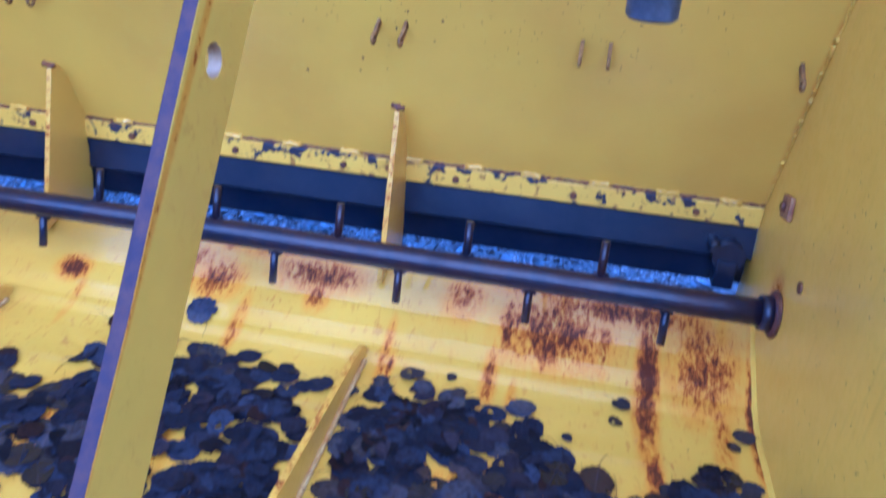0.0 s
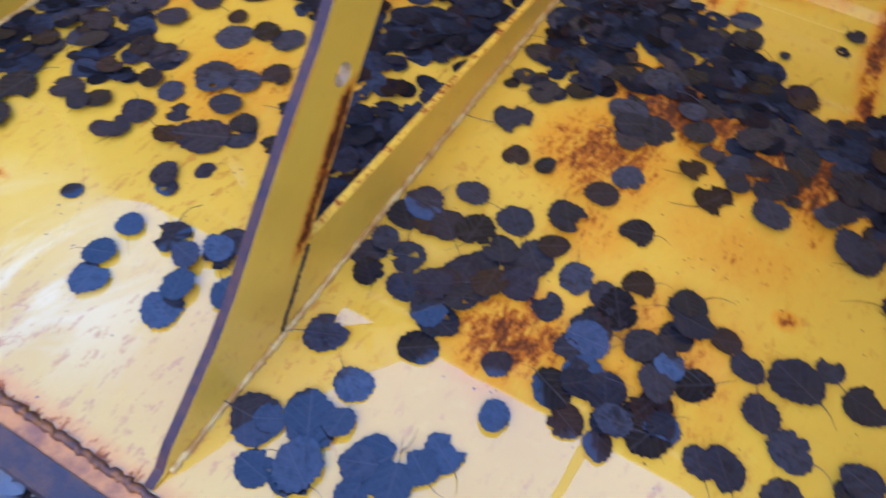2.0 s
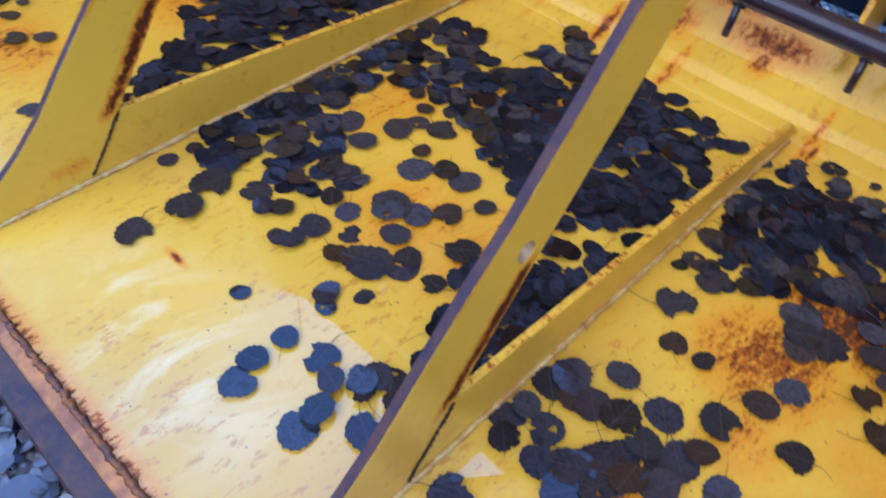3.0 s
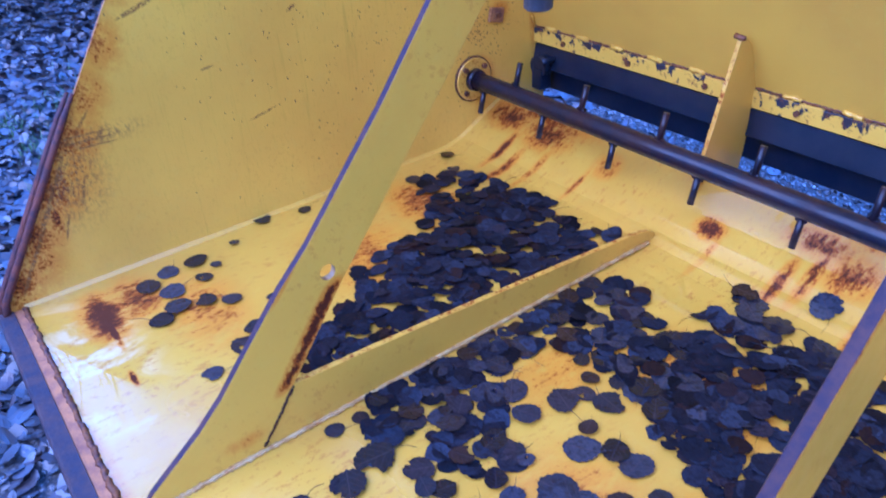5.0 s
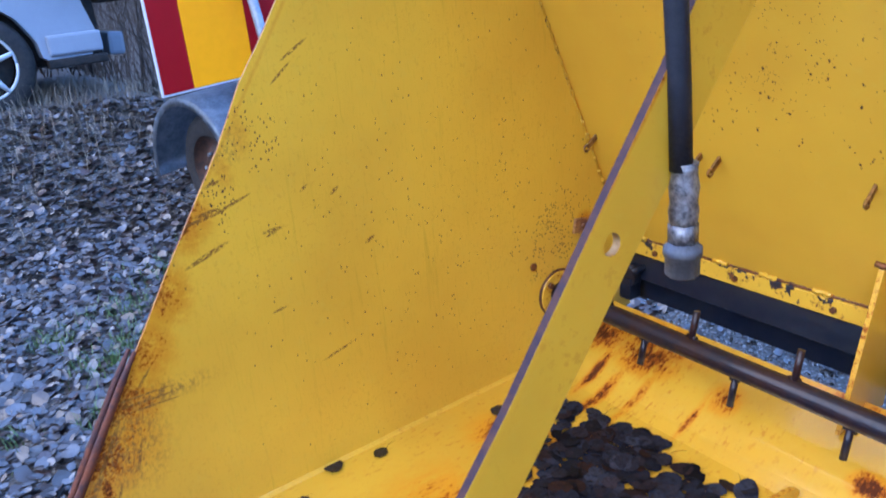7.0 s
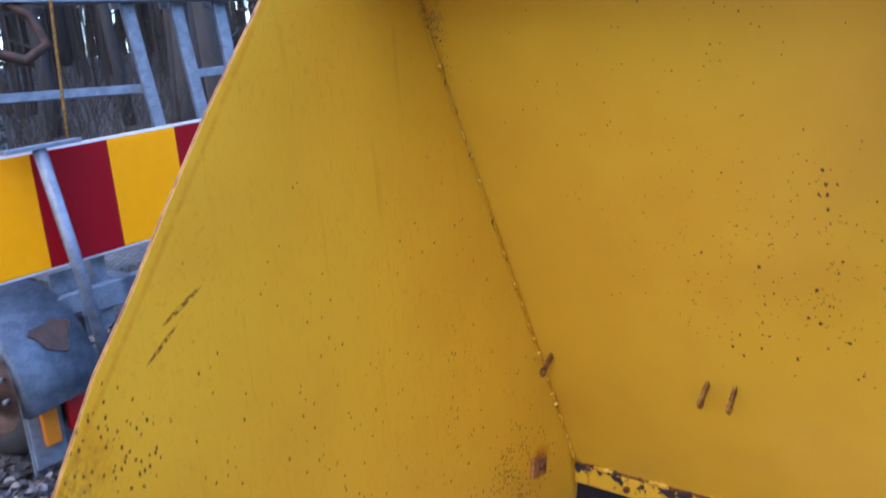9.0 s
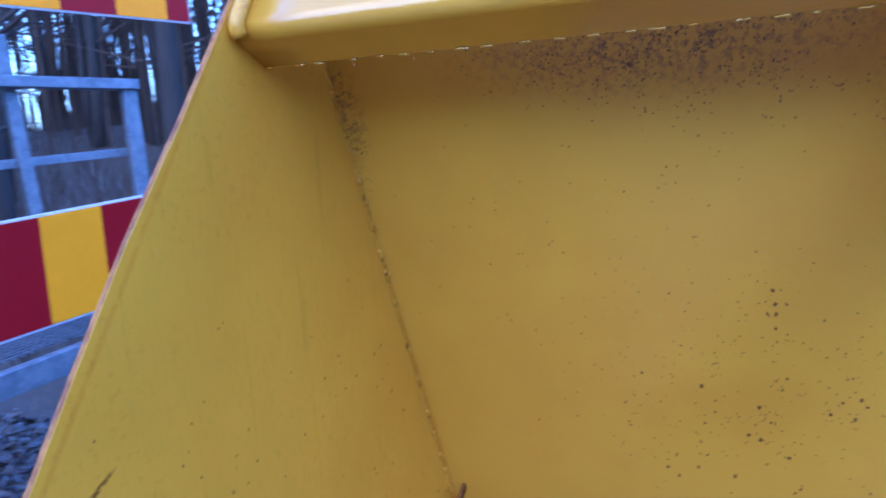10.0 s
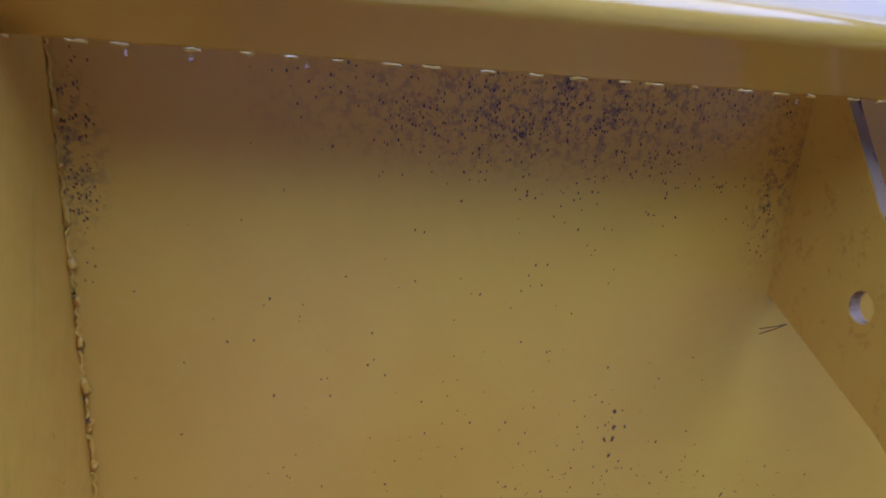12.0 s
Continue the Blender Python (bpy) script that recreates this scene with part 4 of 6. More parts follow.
def lay_leaf(x, y, r, z=None, tilt=1.1):
    ob = new("fallen_leaf", leaf_rng.choice(LEAVES))
    z = floor_z(y) + 0.0012 if z is None else z
    slope = 0 if y < 1.08 else min(28.0, (y - 1.08) * 320)
    ob.matrix_world = pose(x, y, z, slope) @ pose(0, 0, 0, leaf_rng.gauss(0, tilt), leaf_rng.gauss(0, tilt), leaf_rng.uniform(0, 360)) @ Matrix.Diagonal((r, r, r * leaf_rng.uniform(0.6, 1.5), 1))
    return tagged(ob, "dark wet round aspen leaf lying on the yellow bucket floor", "leaf", "fallen leaves in the bucket")


RIGHT_A = [(0.499, 0.573, 0.034), (0.541, 0.504, 0.023), (0.591, 0.506, 0.018), (0.653, 0.705, 0.033), (0.711, 0.675, 0.035), (0.664, 0.432, 0.032), (0.765, 0.461, 0.027), (0.712, 0.556, 0.027), (0.690, 0.501, 0.027), (0.601, 0.385, 0.030), (0.559, 0.337, 0.031), (0.495, 0.319, 0.029), (0.455, 0.310, 0.030), (0.522, 0.397, 0.026), (0.499, 0.246, 0.028), (0.447, 0.224, 0.026), (0.465, 0.194, 0.024), (0.597, 0.293, 0.026), (0.639, 0.317, 0.027), (0.649, 0.289, 0.027), (0.721, 0.339, 0.028), (0.670, 0.370, 0.023), (0.802, 0.375, 0.025), (0.706, 0.276, 0.025), (0.769, 0.234, 0.031), (0.795, 0.305, 0.021), (0.774, 0.293, 0.023), (0.873, 0.377, 0.029), (0.858, 0.286, 0.031), (0.878, 0.327, 0.026)]
RIGHT_B = [(0.937, 0.351, 0.022), (0.842, 0.583, 0.032), (0.926, 0.599, 0.031), (0.974, 0.327, 0.024), (0.922, 0.267, 0.027), (1.036, 0.339, 0.037), (1.070, 0.380, 0.021), (1.123, 0.354, 0.031), (1.008, 0.272, 0.027), (1.055, 0.242, 0.030), (1.066, 0.171, 0.033), (0.990, 0.177, 0.029), (0.962, 0.170, 0.022), (1.141, 0.247, 0.027), (1.131, 0.227, 0.021), (1.115, 0.164, 0.024), (0.827, 0.196, 0.029), (0.882, 0.214, 0.029), (0.877, 0.182, 0.029), (0.765, 0.166, 0.029), (0.688, 0.162, 0.021), (0.587, 0.129, 0.028), (0.588, 0.177, 0.030), (0.799, 0.136, 0.025), (0.720, 0.094, 0.022), (0.846, 0.127, 0.021), (0.690, 0.020, 0.028), (0.676, -0.011, 0.024), (0.471, 0.082, 0.031), (0.544, 0.041, 0.027)]
RIGHT_C = [(0.525, -0.026, 0.036), (0.468, -0.061, 0.036), (0.504, -0.111, 0.025), (0.551, -0.100, 0.026), (0.624, -0.035, 0.038), (0.657, -0.044, 0.027), (0.964, 0.071, 0.035), (1.030, 0.094, 0.025), (0.522, 0.199, 0.027), (0.610, 0.246, 0.023), (0.571, 0.256, 0.024), (0.899, 0.882, 0.033), (1.114, 0.945, 0.035), (1.165, 0.933, 0.021), (1.050, 0.604, 0.030), (1.093, 0.636, 0.037), (1.168, 0.642, 0.029), (1.155, 0.592, 0.028), (1.042, 0.694, 0.025), (1.139, 0.521, 0.032), (1.160, 0.474, 0.026), (0.772, 0.990, 0.031), (0.942, 1.095, 0.019), (1.171, 1.067, 0.022), (0.777, 0.784, 0.029), (0.517, 0.658, 0.028)]
MIDDLE_A = [(-0.226, 0.034, 0.034), (-0.219, 0.128, 0.034), (-0.240, 0.196, 0.040), (-0.170, 0.244, 0.029), (-0.147, 0.474, 0.028), (-0.129, 0.552, 0.032), (-0.069, 0.615, 0.032), (-0.048, 0.537, 0.019), (-0.032, 0.263, 0.029), (0.026, 0.296, 0.022), (0.022, 0.396, 0.038), (0.070, 0.411, 0.030), (0.081, 0.348, 0.027), (0.106, 0.452, 0.028), (-0.019, 0.327, 0.025), (-0.066, 0.331, 0.023), (0.095, 0.274, 0.043), (0.141, 0.309, 0.031), (0.134, 0.329, 0.024), (0.202, 0.320, 0.022), (0.145, 0.222, 0.017), (0.125, 0.082, 0.022), (0.189, 0.099, 0.029), (0.123, 0.024, 0.024), (0.141, -0.015, 0.029), (0.261, -0.001, 0.031), (0.273, 0.136, 0.025), (0.288, 0.149, 0.021), (0.004, 0.086, 0.017), (0.100, 0.182, 0.023), (0.120, 0.164, 0.018), (-0.021, 0.494, 0.034)]
MIDDLE_B = [(0.021, 0.533, 0.027), (0.067, 0.535, 0.031), (0.185, 0.404, 0.030), (0.140, 0.512, 0.021), (-0.350, 0.176, 0.020), (-0.064, 0.398, 0.016), (-0.116, 0.595, 0.023), (-0.074, 1.080, 0.034), (-0.108, 1.089, 0.031), (0.045, 1.148, 0.036), (0.110, 1.039, 0.039), (0.157, 0.975, 0.038), (-0.366, 0.870, 0.027), (-0.292, 0.879, 0.023), (-0.234, 0.859, 0.033), (-0.215, 0.497, 0.034), (-0.237, 0.459, 0.029), (-0.251, 0.387, 0.034), (-0.278, 0.300, 0.031), (-0.287, 0.523, 0.027), (-0.303, 0.615, 0.031), (-0.331, 0.577, 0.022), (-0.065, 0.976, 0.033), (-0.021, 0.998, 0.030), (0.007, 1.043, 0.033), (0.086, 0.952, 0.044), (-0.004, 0.700, 0.032), (0.111, 0.781, 0.041)]
LEFT_A = [(-1.187, 0.423, 0.026), (-1.155, 0.541, 0.021), (-1.122, 0.311, 0.014), (-1.073, 0.062, 0.032), (-1.107, 0.124, 0.029), (-1.104, 0.196, 0.029), (-1.020, 0.186, 0.022), (-0.918, 0.150, 0.026), (-0.884, 0.200, 0.024), (-1.015, 0.103, 0.033), (-0.941, 0.090, 0.032), (-0.914, 0.040, 0.029), (-0.660, 0.061, 0.024), (-0.811, 0.288, 0.028), (-0.747, 0.200, 0.027), (-0.697, 0.156, 0.036), (-1.055, 0.231, 0.015), (-1.087, 0.872, 0.026), (-1.148, 1.042, 0.023), (-1.057, 0.999, 0.021), (-0.698, 0.211, 0.026)]
RIGHT_D = [(0.542, 0.928, 0.029), (0.477, 1.040, 0.026), (0.528, 1.077, 0.024), (0.557, 1.052, 0.021), (0.606, 1.093, 0.012), (0.629, 1.050, 0.016), (0.620, 1.028, 0.030), (0.653, 1.024, 0.016), (0.415, 0.995, 0.028), (0.453, 0.919, 0.027), (0.534, 0.948, 0.027), (0.565, 0.968, 0.023), (0.555, 0.910, 0.022), (0.631, 0.955, 0.025), (0.661, 0.974, 0.017), (0.459, 0.850, 0.030), (0.502, 0.863, 0.030), (0.595, 0.826, 0.026), (0.640, 0.879, 0.030), (0.672, 0.848, 0.026), (0.463, 0.747, 0.027), (0.481, 0.790, 0.027), (0.517, 0.748, 0.026), (0.542, 0.801, 0.025), (0.573, 0.764, 0.022), (0.606, 0.774, 0.026), (0.637, 0.798, 0.027), (0.674, 0.795, 0.029)]
RIGHT_E = [(0.703, 0.826, 0.027), (0.554, 0.723, 0.020), (0.470, 0.676, 0.022), (0.458, 0.652, 0.014), (0.494, 0.691, 0.016), (0.514, 0.649, 0.023), (0.537, 0.669, 0.017), (0.565, 0.691, 0.023), (0.649, 0.695, 0.029), (0.751, 1.039, 0.030), (0.725, 0.966, 0.022), (0.723, 0.913, 0.024), (0.773, 0.963, 0.025), (0.844, 0.977, 0.011), (0.760, 0.891, 0.026), (0.798, 0.879, 0.028), (0.828, 0.880, 0.030), (0.750, 0.825, 0.025), (0.728, 0.833, 0.021), (0.787, 0.822, 0.021), (0.774, 0.774, 0.024), (0.820, 0.787, 0.014), (0.864, 0.844, 0.023), (0.900, 0.839, 0.029), (0.880, 0.783, 0.024), (0.911, 0.773, 0.024)]
RIGHT_F = [(0.932, 1.052, 0.015), (0.998, 0.854, 0.025), (1.022, 0.890, 0.019), (1.083, 0.925, 0.022), (1.104, 0.923, 0.022), (1.148, 1.035, 0.014), (1.156, 0.908, 0.017), (0.966, 0.802, 0.020), (0.995, 0.796, 0.022), (1.033, 0.828, 0.027), (1.067, 0.839, 0.025), (1.105, 0.851, 0.026), (1.005, 0.746, 0.024), (1.041, 0.744, 0.028), (1.074, 0.754, 0.026), (1.106, 0.750, 0.028), (1.137, 0.811, 0.029), (1.168, 0.814, 0.023), (1.033, 0.680, 0.021), (1.068, 0.690, 0.019), (1.112, 0.680, 0.017), (0.881, 0.685, 0.025), (0.944, 0.703, 0.021), (0.919, 0.672, 0.017), (0.909, 0.631, 0.013), (0.948, 0.639, 0.013)]
MIDDLE_C = [(-0.363, 0.869, 0.027), (-0.289, 0.884, 0.019), (-0.204, 0.850, 0.036), (-0.296, 0.838, 0.021), (-0.362, 0.797, 0.027), (-0.381, 0.730, 0.026), (-0.320, 0.721, 0.028), (-0.375, 0.673, 0.015), (-0.358, 0.634, 0.020), (-0.263, 0.698, 0.027), (-0.263, 0.784, 0.026), (-0.260, 0.669, 0.022), (-0.351, 0.555, 0.032), (-0.289, 0.601, 0.029), (-0.355, 0.497, 0.022), (-0.314, 0.495, 0.024), (-0.278, 0.523, 0.026), (-0.353, 0.423, 0.021), (-0.189, 0.663, 0.019), (-0.166, 0.703, 0.029), (-0.127, 0.708, 0.029), (-0.113, 0.750, 0.022), (-0.052, 0.965, 0.029), (-0.058, 1.043, 0.035), (-0.098, 1.073, 0.025), (0.015, 1.000, 0.026), (0.062, 0.982, 0.026), (-0.217, 0.751, 0.028)]
MIDDLE_D = [(-0.182, 0.763, 0.030), (-0.170, 0.802, 0.028), (-0.132, 0.807, 0.030), (-0.115, 0.839, 0.030), (-0.072, 0.837, 0.032), (-0.092, 0.677, 0.028), (-0.050, 0.692, 0.030), (-0.042, 0.747, 0.033), (-0.005, 0.766, 0.031), (-0.000, 0.663, 0.027), (0.039, 0.676, 0.030), (0.052, 0.722, 0.030), (-0.054, 0.665, 0.023), (-0.035, 0.877, 0.030), (0.010, 0.831, 0.032), (0.007, 0.888, 0.028), (-0.076, 0.756, 0.029), (-0.139, 0.635, 0.019), (-0.330, 0.364, 0.023), (-0.289, 0.390, 0.025), (-0.296, 0.313, 0.025), (-0.250, 0.346, 0.024), (-0.245, 0.395, 0.025), (-0.246, 0.439, 0.021), (-0.359, 0.331, 0.019), (-0.363, 0.280, 0.021), (-0.289, 0.257, 0.024), (-0.347, 0.231, 0.018)]
placed = 0
for group in (MIDDLE_C, MIDDLE_D, RIGHT_D, RIGHT_E, RIGHT_F, RIGHT_A, RIGHT_B, RIGHT_C, MIDDLE_A, MIDDLE_B, LEFT_A):
    for x, y, r in group:
        lay_leaf(x, y, r * 0.98, floor_z(y) + 0.0012 + 0.0006 * (placed * 7 % 11))
        placed += 1

for cx, cy, ax, ay, count in ((0.80, 0.68, 0.17, 0.07, 13), (0.98, 0.74, 0.10, 0.09, 14), (1.08, 0.66, 0.09, 0.08, 8), (0.56, 0.29, 0.12, 0.12, 16), (0.88, 0.27, 0.13, 0.12, 18), (0.55, -0.06, 0.10, 0.06, 8), (0.30, 0.10, 0.07, 0.12, 6), (-0.10, 0.30, 0.16, 0.14, 12)):
    for _ in range(count):
        q, a = math.sqrt(leaf_rng.random()), leaf_rng.uniform(0, 6.28)
        y = cy + ay * q * math.sin(a)
        lay_leaf(cx + ax * q * math.cos(a), y, leaf_rng.uniform(0.020, 0.031), floor_z(y) + leaf_rng.uniform(0.003, 0.012), 4.0)

# clusters: centre, half axes, turn, count, layers
def scatter(bm_verts, bm_faces, cx, cy, ax, ay, turn, count, high, rng, keep):
    for _ in range(count):
        q, a = math.sqrt(rng.random()), rng.uniform(0, 2 * math.pi)
        px, py = q * ax * math.cos(a), q * ay * math.sin(a)
        c, s = math.cos(radians(turn)), math.sin(radians(turn))
        x, y = cx + c * px - s * py, cy + s * px + c * py
        if not keep(x, y):
            continue
        r = rng.uniform(0.018, 0.029)
        z = floor_z(y) + 0.002 + rng.random() * high * 0.7 * (1 - 0.7 * q * q)
        m = pose(x, y, z, rng.gauss(0, 6), rng.gauss(0, 6), rng.uniform(0, 360)) @ Matrix.Diagonal((r, r, r, 1))
        v, f = leaf_shape(rng, rng.random() < 0.3)
        n = len(bm_verts)
        bm_verts.extend(tuple(m @ Vector(p)) for p in v)
        bm_faces.extend(tuple(i + n for i in g) for g in f)


def clear(x, y):
    return y < 1.17 and abs(x) < 1.18 and abs(abs(x) - 0.418) > 0.03


def leaf_pile(clusters, seed):
    v, f, rng = [], [], random.Random(seed)
    for cx, cy, ax, ay, turn, count, high in clusters:
        scatter(v, f, cx, cy, ax, ay, turn, int(count * 1.15), high, rng, clear)
    me = bpy.data.meshes.new("leaf_pile")
    me.from_pydata(v, [], f)
    me.shade_smooth()
    me.materials.append(M_LEAF_PILE)
    return tagged(new("leaf_pile", me), "heap of dark wet overlapping aspen leaves on the bucket floor", "leaves", "leaf heaps", "stuff")


leaf_pile([(-0.66, 0.80, 0.20, 0.30, 20, 230, 0.024), (-0.56, 0.50, 0.14, 0.26, 10, 110, 0.014), (-0.86, 0.92, 0.20, 0.13, 0, 70, 0.016), (-0.48, 0.95, 0.06, 0.13, 0, 30, 0.01), (-0.56, 0.33, 0.08, 0.12, 20, 22, 0.008), (-0.72, 0.60, 0.10, 0.14, 0, 30, 0.008)], 1)
leaf_pile([(0.17, 0.80, 0.22, 0.21, 0, 150, 0.018), (0.30, 0.55, 0.10, 0.30, 0, 95, 0.012), (-0.06, 0.80, 0.17, 0.11, 0, 46, 0.010), (-0.27, 0.36, 0.12, 0.15, 10, 40, 0.008), (-0.24, 0.74, 0.13, 0.08, 0, 22, 0.007), (0.12, 0.98, 0.25, 0.08, 0, 40, 0.009), (0.33, 0.28, 0.07, 0.16, 0, 26, 0.006), (0.06, 0.69, 0.10, 0.09, 0, 20, 0.006), (-0.14, 0.34, 0.08, 0.07, 0, 9, 0.004), (-0.335, 0.56, 0.05, 0.20, 0, 22, 0.006), (-0.29, 0.86, 0.08, 0.08, 0, 16, 0.006)], 2)
leaf_pile([(0.64, 0.87, 0.24, 0.12, 0, 78, 0.010), (0.80, 0.80, 0.16, 0.10, 0, 14, 0.005), (0.52, 0.77, 0.09, 0.12, 0, 30, 0.008), (1.09, 0.78, 0.11, 0.13, 10, 66, 0.012), (0.90, 0.80, 0.10, 0.07, 0, 18, 0.006), (0.60, 0.97, 0.16, 0.07, 0, 24, 0.006), (0.53, 0.90, 0.08, 0.08, 0, 16, 0.006), (1.06, 0.64, 0.10, 0.04, 0, 8, 0.004)], 3)

# ---------------------------------------------------------------- ground and litter
def smooth(a, b, v):
    v = min(1.0, max(0.0, (v - a) / (b - a)))
    return v * v * (3 - 2 * v)


def terrain(x, y):
    z = 0.55 * smooth(3.6, 5.2, -x) * smooth(2.2, 0.9, y) + 0.5 * smooth(6, 30, math.hypot(x, y)) + 2.4 * smooth(5.5, 20.0, 0.85 * y - 0.5 * x)
    near = smooth(1.6, 3.0, math.hypot(x / 1.2, y - 0.6))
    return z + (0.02 * noise.noise((x * 0.9, y * 0.9, 0)) + 0.008 * noise.noise((x * 5, y * 5, 3))) * (0.3 + 0.7 * near)


t = Tree("damp_gravel_soil")
d, c = t.cells(70)
tone = t.mix(t.ramp(t.noise(3, 4), 0.4, 0.65), (0.12, 0.115, 0.11), (0.066, 0.052, 0.042))
tone = t.mix(t.ramp(t.noise(0.45, 4), 0.42, 0.6), tone, (0.105, 0.070, 0.045))
M_SOIL = t.set(Base_Color=t.mix(t.ramp(d, 0.1, 0.5), t.mix(t.split(c), tone, (0.24, 0.24, 0.24)), (0.05, 0.045, 0.04)), Roughness=0.6)
t.bump(t.math("SUBTRACT", 1.0, d), 0.8, 0.012)
axis = [-400, -200, -100, -60, -40, -28, -20] + [-15 + 0.5 * k for k in range(17)] + [-6.9 + 0.12 * k for k in range(77)] + [2.6 + 0.6 * k for k in range(12)] + [12, 20, 40, 80, 160, 400]
vy = [-400, -160, -80, -40, -20, -10, -6, -4] + [-3 + 0.14 * k for k in range(58)] + [5.4 + 0.8 * k for k in range(14)] + [20, 30, 50, 90, 180, 400]
verts = [(x, y, terrain(x, y)) for y in vy for x in axis]
w = len(axis)
faces = [(j * w + i, j * w + i + 1, (j + 1) * w + i + 1, (j + 1) * w + i) for j in range(len(vy) - 1) for i in range(w - 1)]
me = bpy.data.meshes.new("ground")
me.from_pydata(verts, [], faces)
me.shade_smooth()
me.materials.append(M_SOIL)
tagged(new("ground", me), "damp grey gravel and soil", "ground", "", "structure")

t = Tree("wet_brown_litter_leaf")
rnd = t.nt.nodes.new("ShaderNodeNewGeometry").outputs["Random Per Island"]
r = t.nt.nodes.new("ShaderNodeValToRGB")
t.put(r.inputs[0], rnd)
r.color_ramp.elements[0].color, r.color_ramp.elements[1].color = (0.035, 0.034, 0.037, 1), (0.050, 0.024, 0.018, 1)
for p, c in ((0.3, (0.070, 0.070, 0.080)), (0.5, (0.11, 0.112, 0.125)), (0.65, (0.020, 0.016, 0.016)), (0.85, (0.052, 0.046, 0.047))):
    r.color_ramp.elements.new(p).color = (*c, 1)
t.bsdf.inputs["Coat Weight"].default_value = 0.5
t.bsdf.inputs["Coat Roughness"].default_value = 0.22
t.bsdf.inputs["Coat IOR"].default_value = 1.55
M_LITTER = t.set(Base_Color=t.mix(t.ramp(t.noise(60, 4), 0.5, 0.8, 0, 0.6), r.outputs[0], (0.05, 0.035, 0.03)), Roughness=0.45)


def litter(name, count, area, seed, label):
    rng = random.Random(seed)
    v, f = [], []
    shapes = [leaf_shape(rng, False, 10) for _ in range(14)]
    for _ in range(count):
        x, y = area(rng)
        if -1.24 < x < 1.24 and -0.26 < y < 1.56:
            continue
        r = 0.011 + 0.021 * rng.random() ** 1.2
        m = pose(x, y, terrain(x, y) + rng.uniform(0.002, 0.018), rng.gauss(0, 19), rng.gauss(0, 19), rng.uniform(0, 360)) @ Matrix.Diagonal((r, r * rng.uniform(0.5, 1), r * 2.2, 1))
        a, b = rng.choice(shapes)
        n = len(v)
        v.extend(tuple(m @ Vector(p)) for p in a)
        f.extend(tuple(i + n for i in g) for g in b)
    me = bpy.data.meshes.new(name)
    me.from_pydata(v, [], f)
    me.materials.append(M_LITTER)
    return tagged(new(name, me), label, "leaves", "", "stuff")


litter("leaf_litter", 30000, lambda g: (-1.25 - 3.8 * g.random() ** 1.05, g.uniform(-1.6, 3.0)), 21, "wet brown and grey fallen leaves on gravel")
litter("leaf_litter", 2500, lambda g: (g.uniform(-1.3, 1.3), -0.26 - 1.2 * g.random() ** 1.4), 22, "wet dark leaves in front of the bucket")

litter("leaf_litter", 7000, lambda g: (g.gauss(-0.3, 2.6), g.gauss(0.3, 2.3)), 23, "scattered wet leaves round the yard")

rng = random.Random(31)
v, f = [], []
def pebble(x, y, z, r):
    n = len(v)
    ph = [rng.uniform(0.7, 1.2) for _ in range(6)]
    for k, (a, b, c) in enumerate(((1, 0, 0), (-1, 0, 0), (0, 1, 0), (0, -1, 0), (0, 0, 0.7), (0, 0, -0.7))):
        v.append((x + a * r * ph[k], y + b * r * ph[k], z + c * r))
    for a in (0, 1):
        for b in (2, 3):
            for c in (4, 5):
                f.append((n + a, n + b, n + c))
for _ in range(9000):
    x, y = rng.uniform(-1.2, 1.2), rng.uniform(1.1, 2.6)
    pebble(x, y, terrain(x, y) + 0.002, rng.uniform(0.004, 0.011))
for _ in range(9000):
    x, y = -1.22 - 2.6 * rng.random() ** 1.2, rng.uniform(-1.2, 2.4)
    pebble(x, y, terrain(x, y) + 0.002, rng.uniform(0.003, 0.010))
for _ in range(2500):
    x, y = rng.uniform(-1.3, 1.2), -0.26 - 0.8 * rng.random()
    pebble(x, y, terrain(x, y) + 0.002, rng.uniform(0.003, 0.009))
t = Tree("pale_grey_gravel")
rnd = t.nt.nodes.new("ShaderNodeNewGeometry").outputs["Random Per Island"]
M_PEBBLE = t.set(Base_Color=t.mix(rnd, (0.11, 0.11, 0.115), (0.38, 0.37, 0.365)), Roughness=0.5)
me = bpy.data.meshes.new("gravel")
me.from_pydata(v, [], f)
me.shade_smooth()
me.materials.append(M_PEBBLE)
tagged(new("gravel", me), "pale grey crushed gravel", "gravel", "", "stuff")

t = Tree("green_grass_blade")
rnd = t.nt.nodes.new("ShaderNodeNewGeometry").outputs["Random Per Island"]
M_GRASS = t.set(Base_Color=t.mix(rnd, (0.05, 0.11, 0.03), (0.10, 0.17, 0.05)), Roughness=0.5)
t = Tree("dry_straw_blade")
rnd = t.nt.nodes.new("ShaderNodeNewGeometry").outputs["Random Per Island"]
M_STRAW = t.set(Base_Color=t.mix(rnd, (0.10, 0.08, 0.055), (0.24, 0.21, 0.165)), Roughness=0.6)


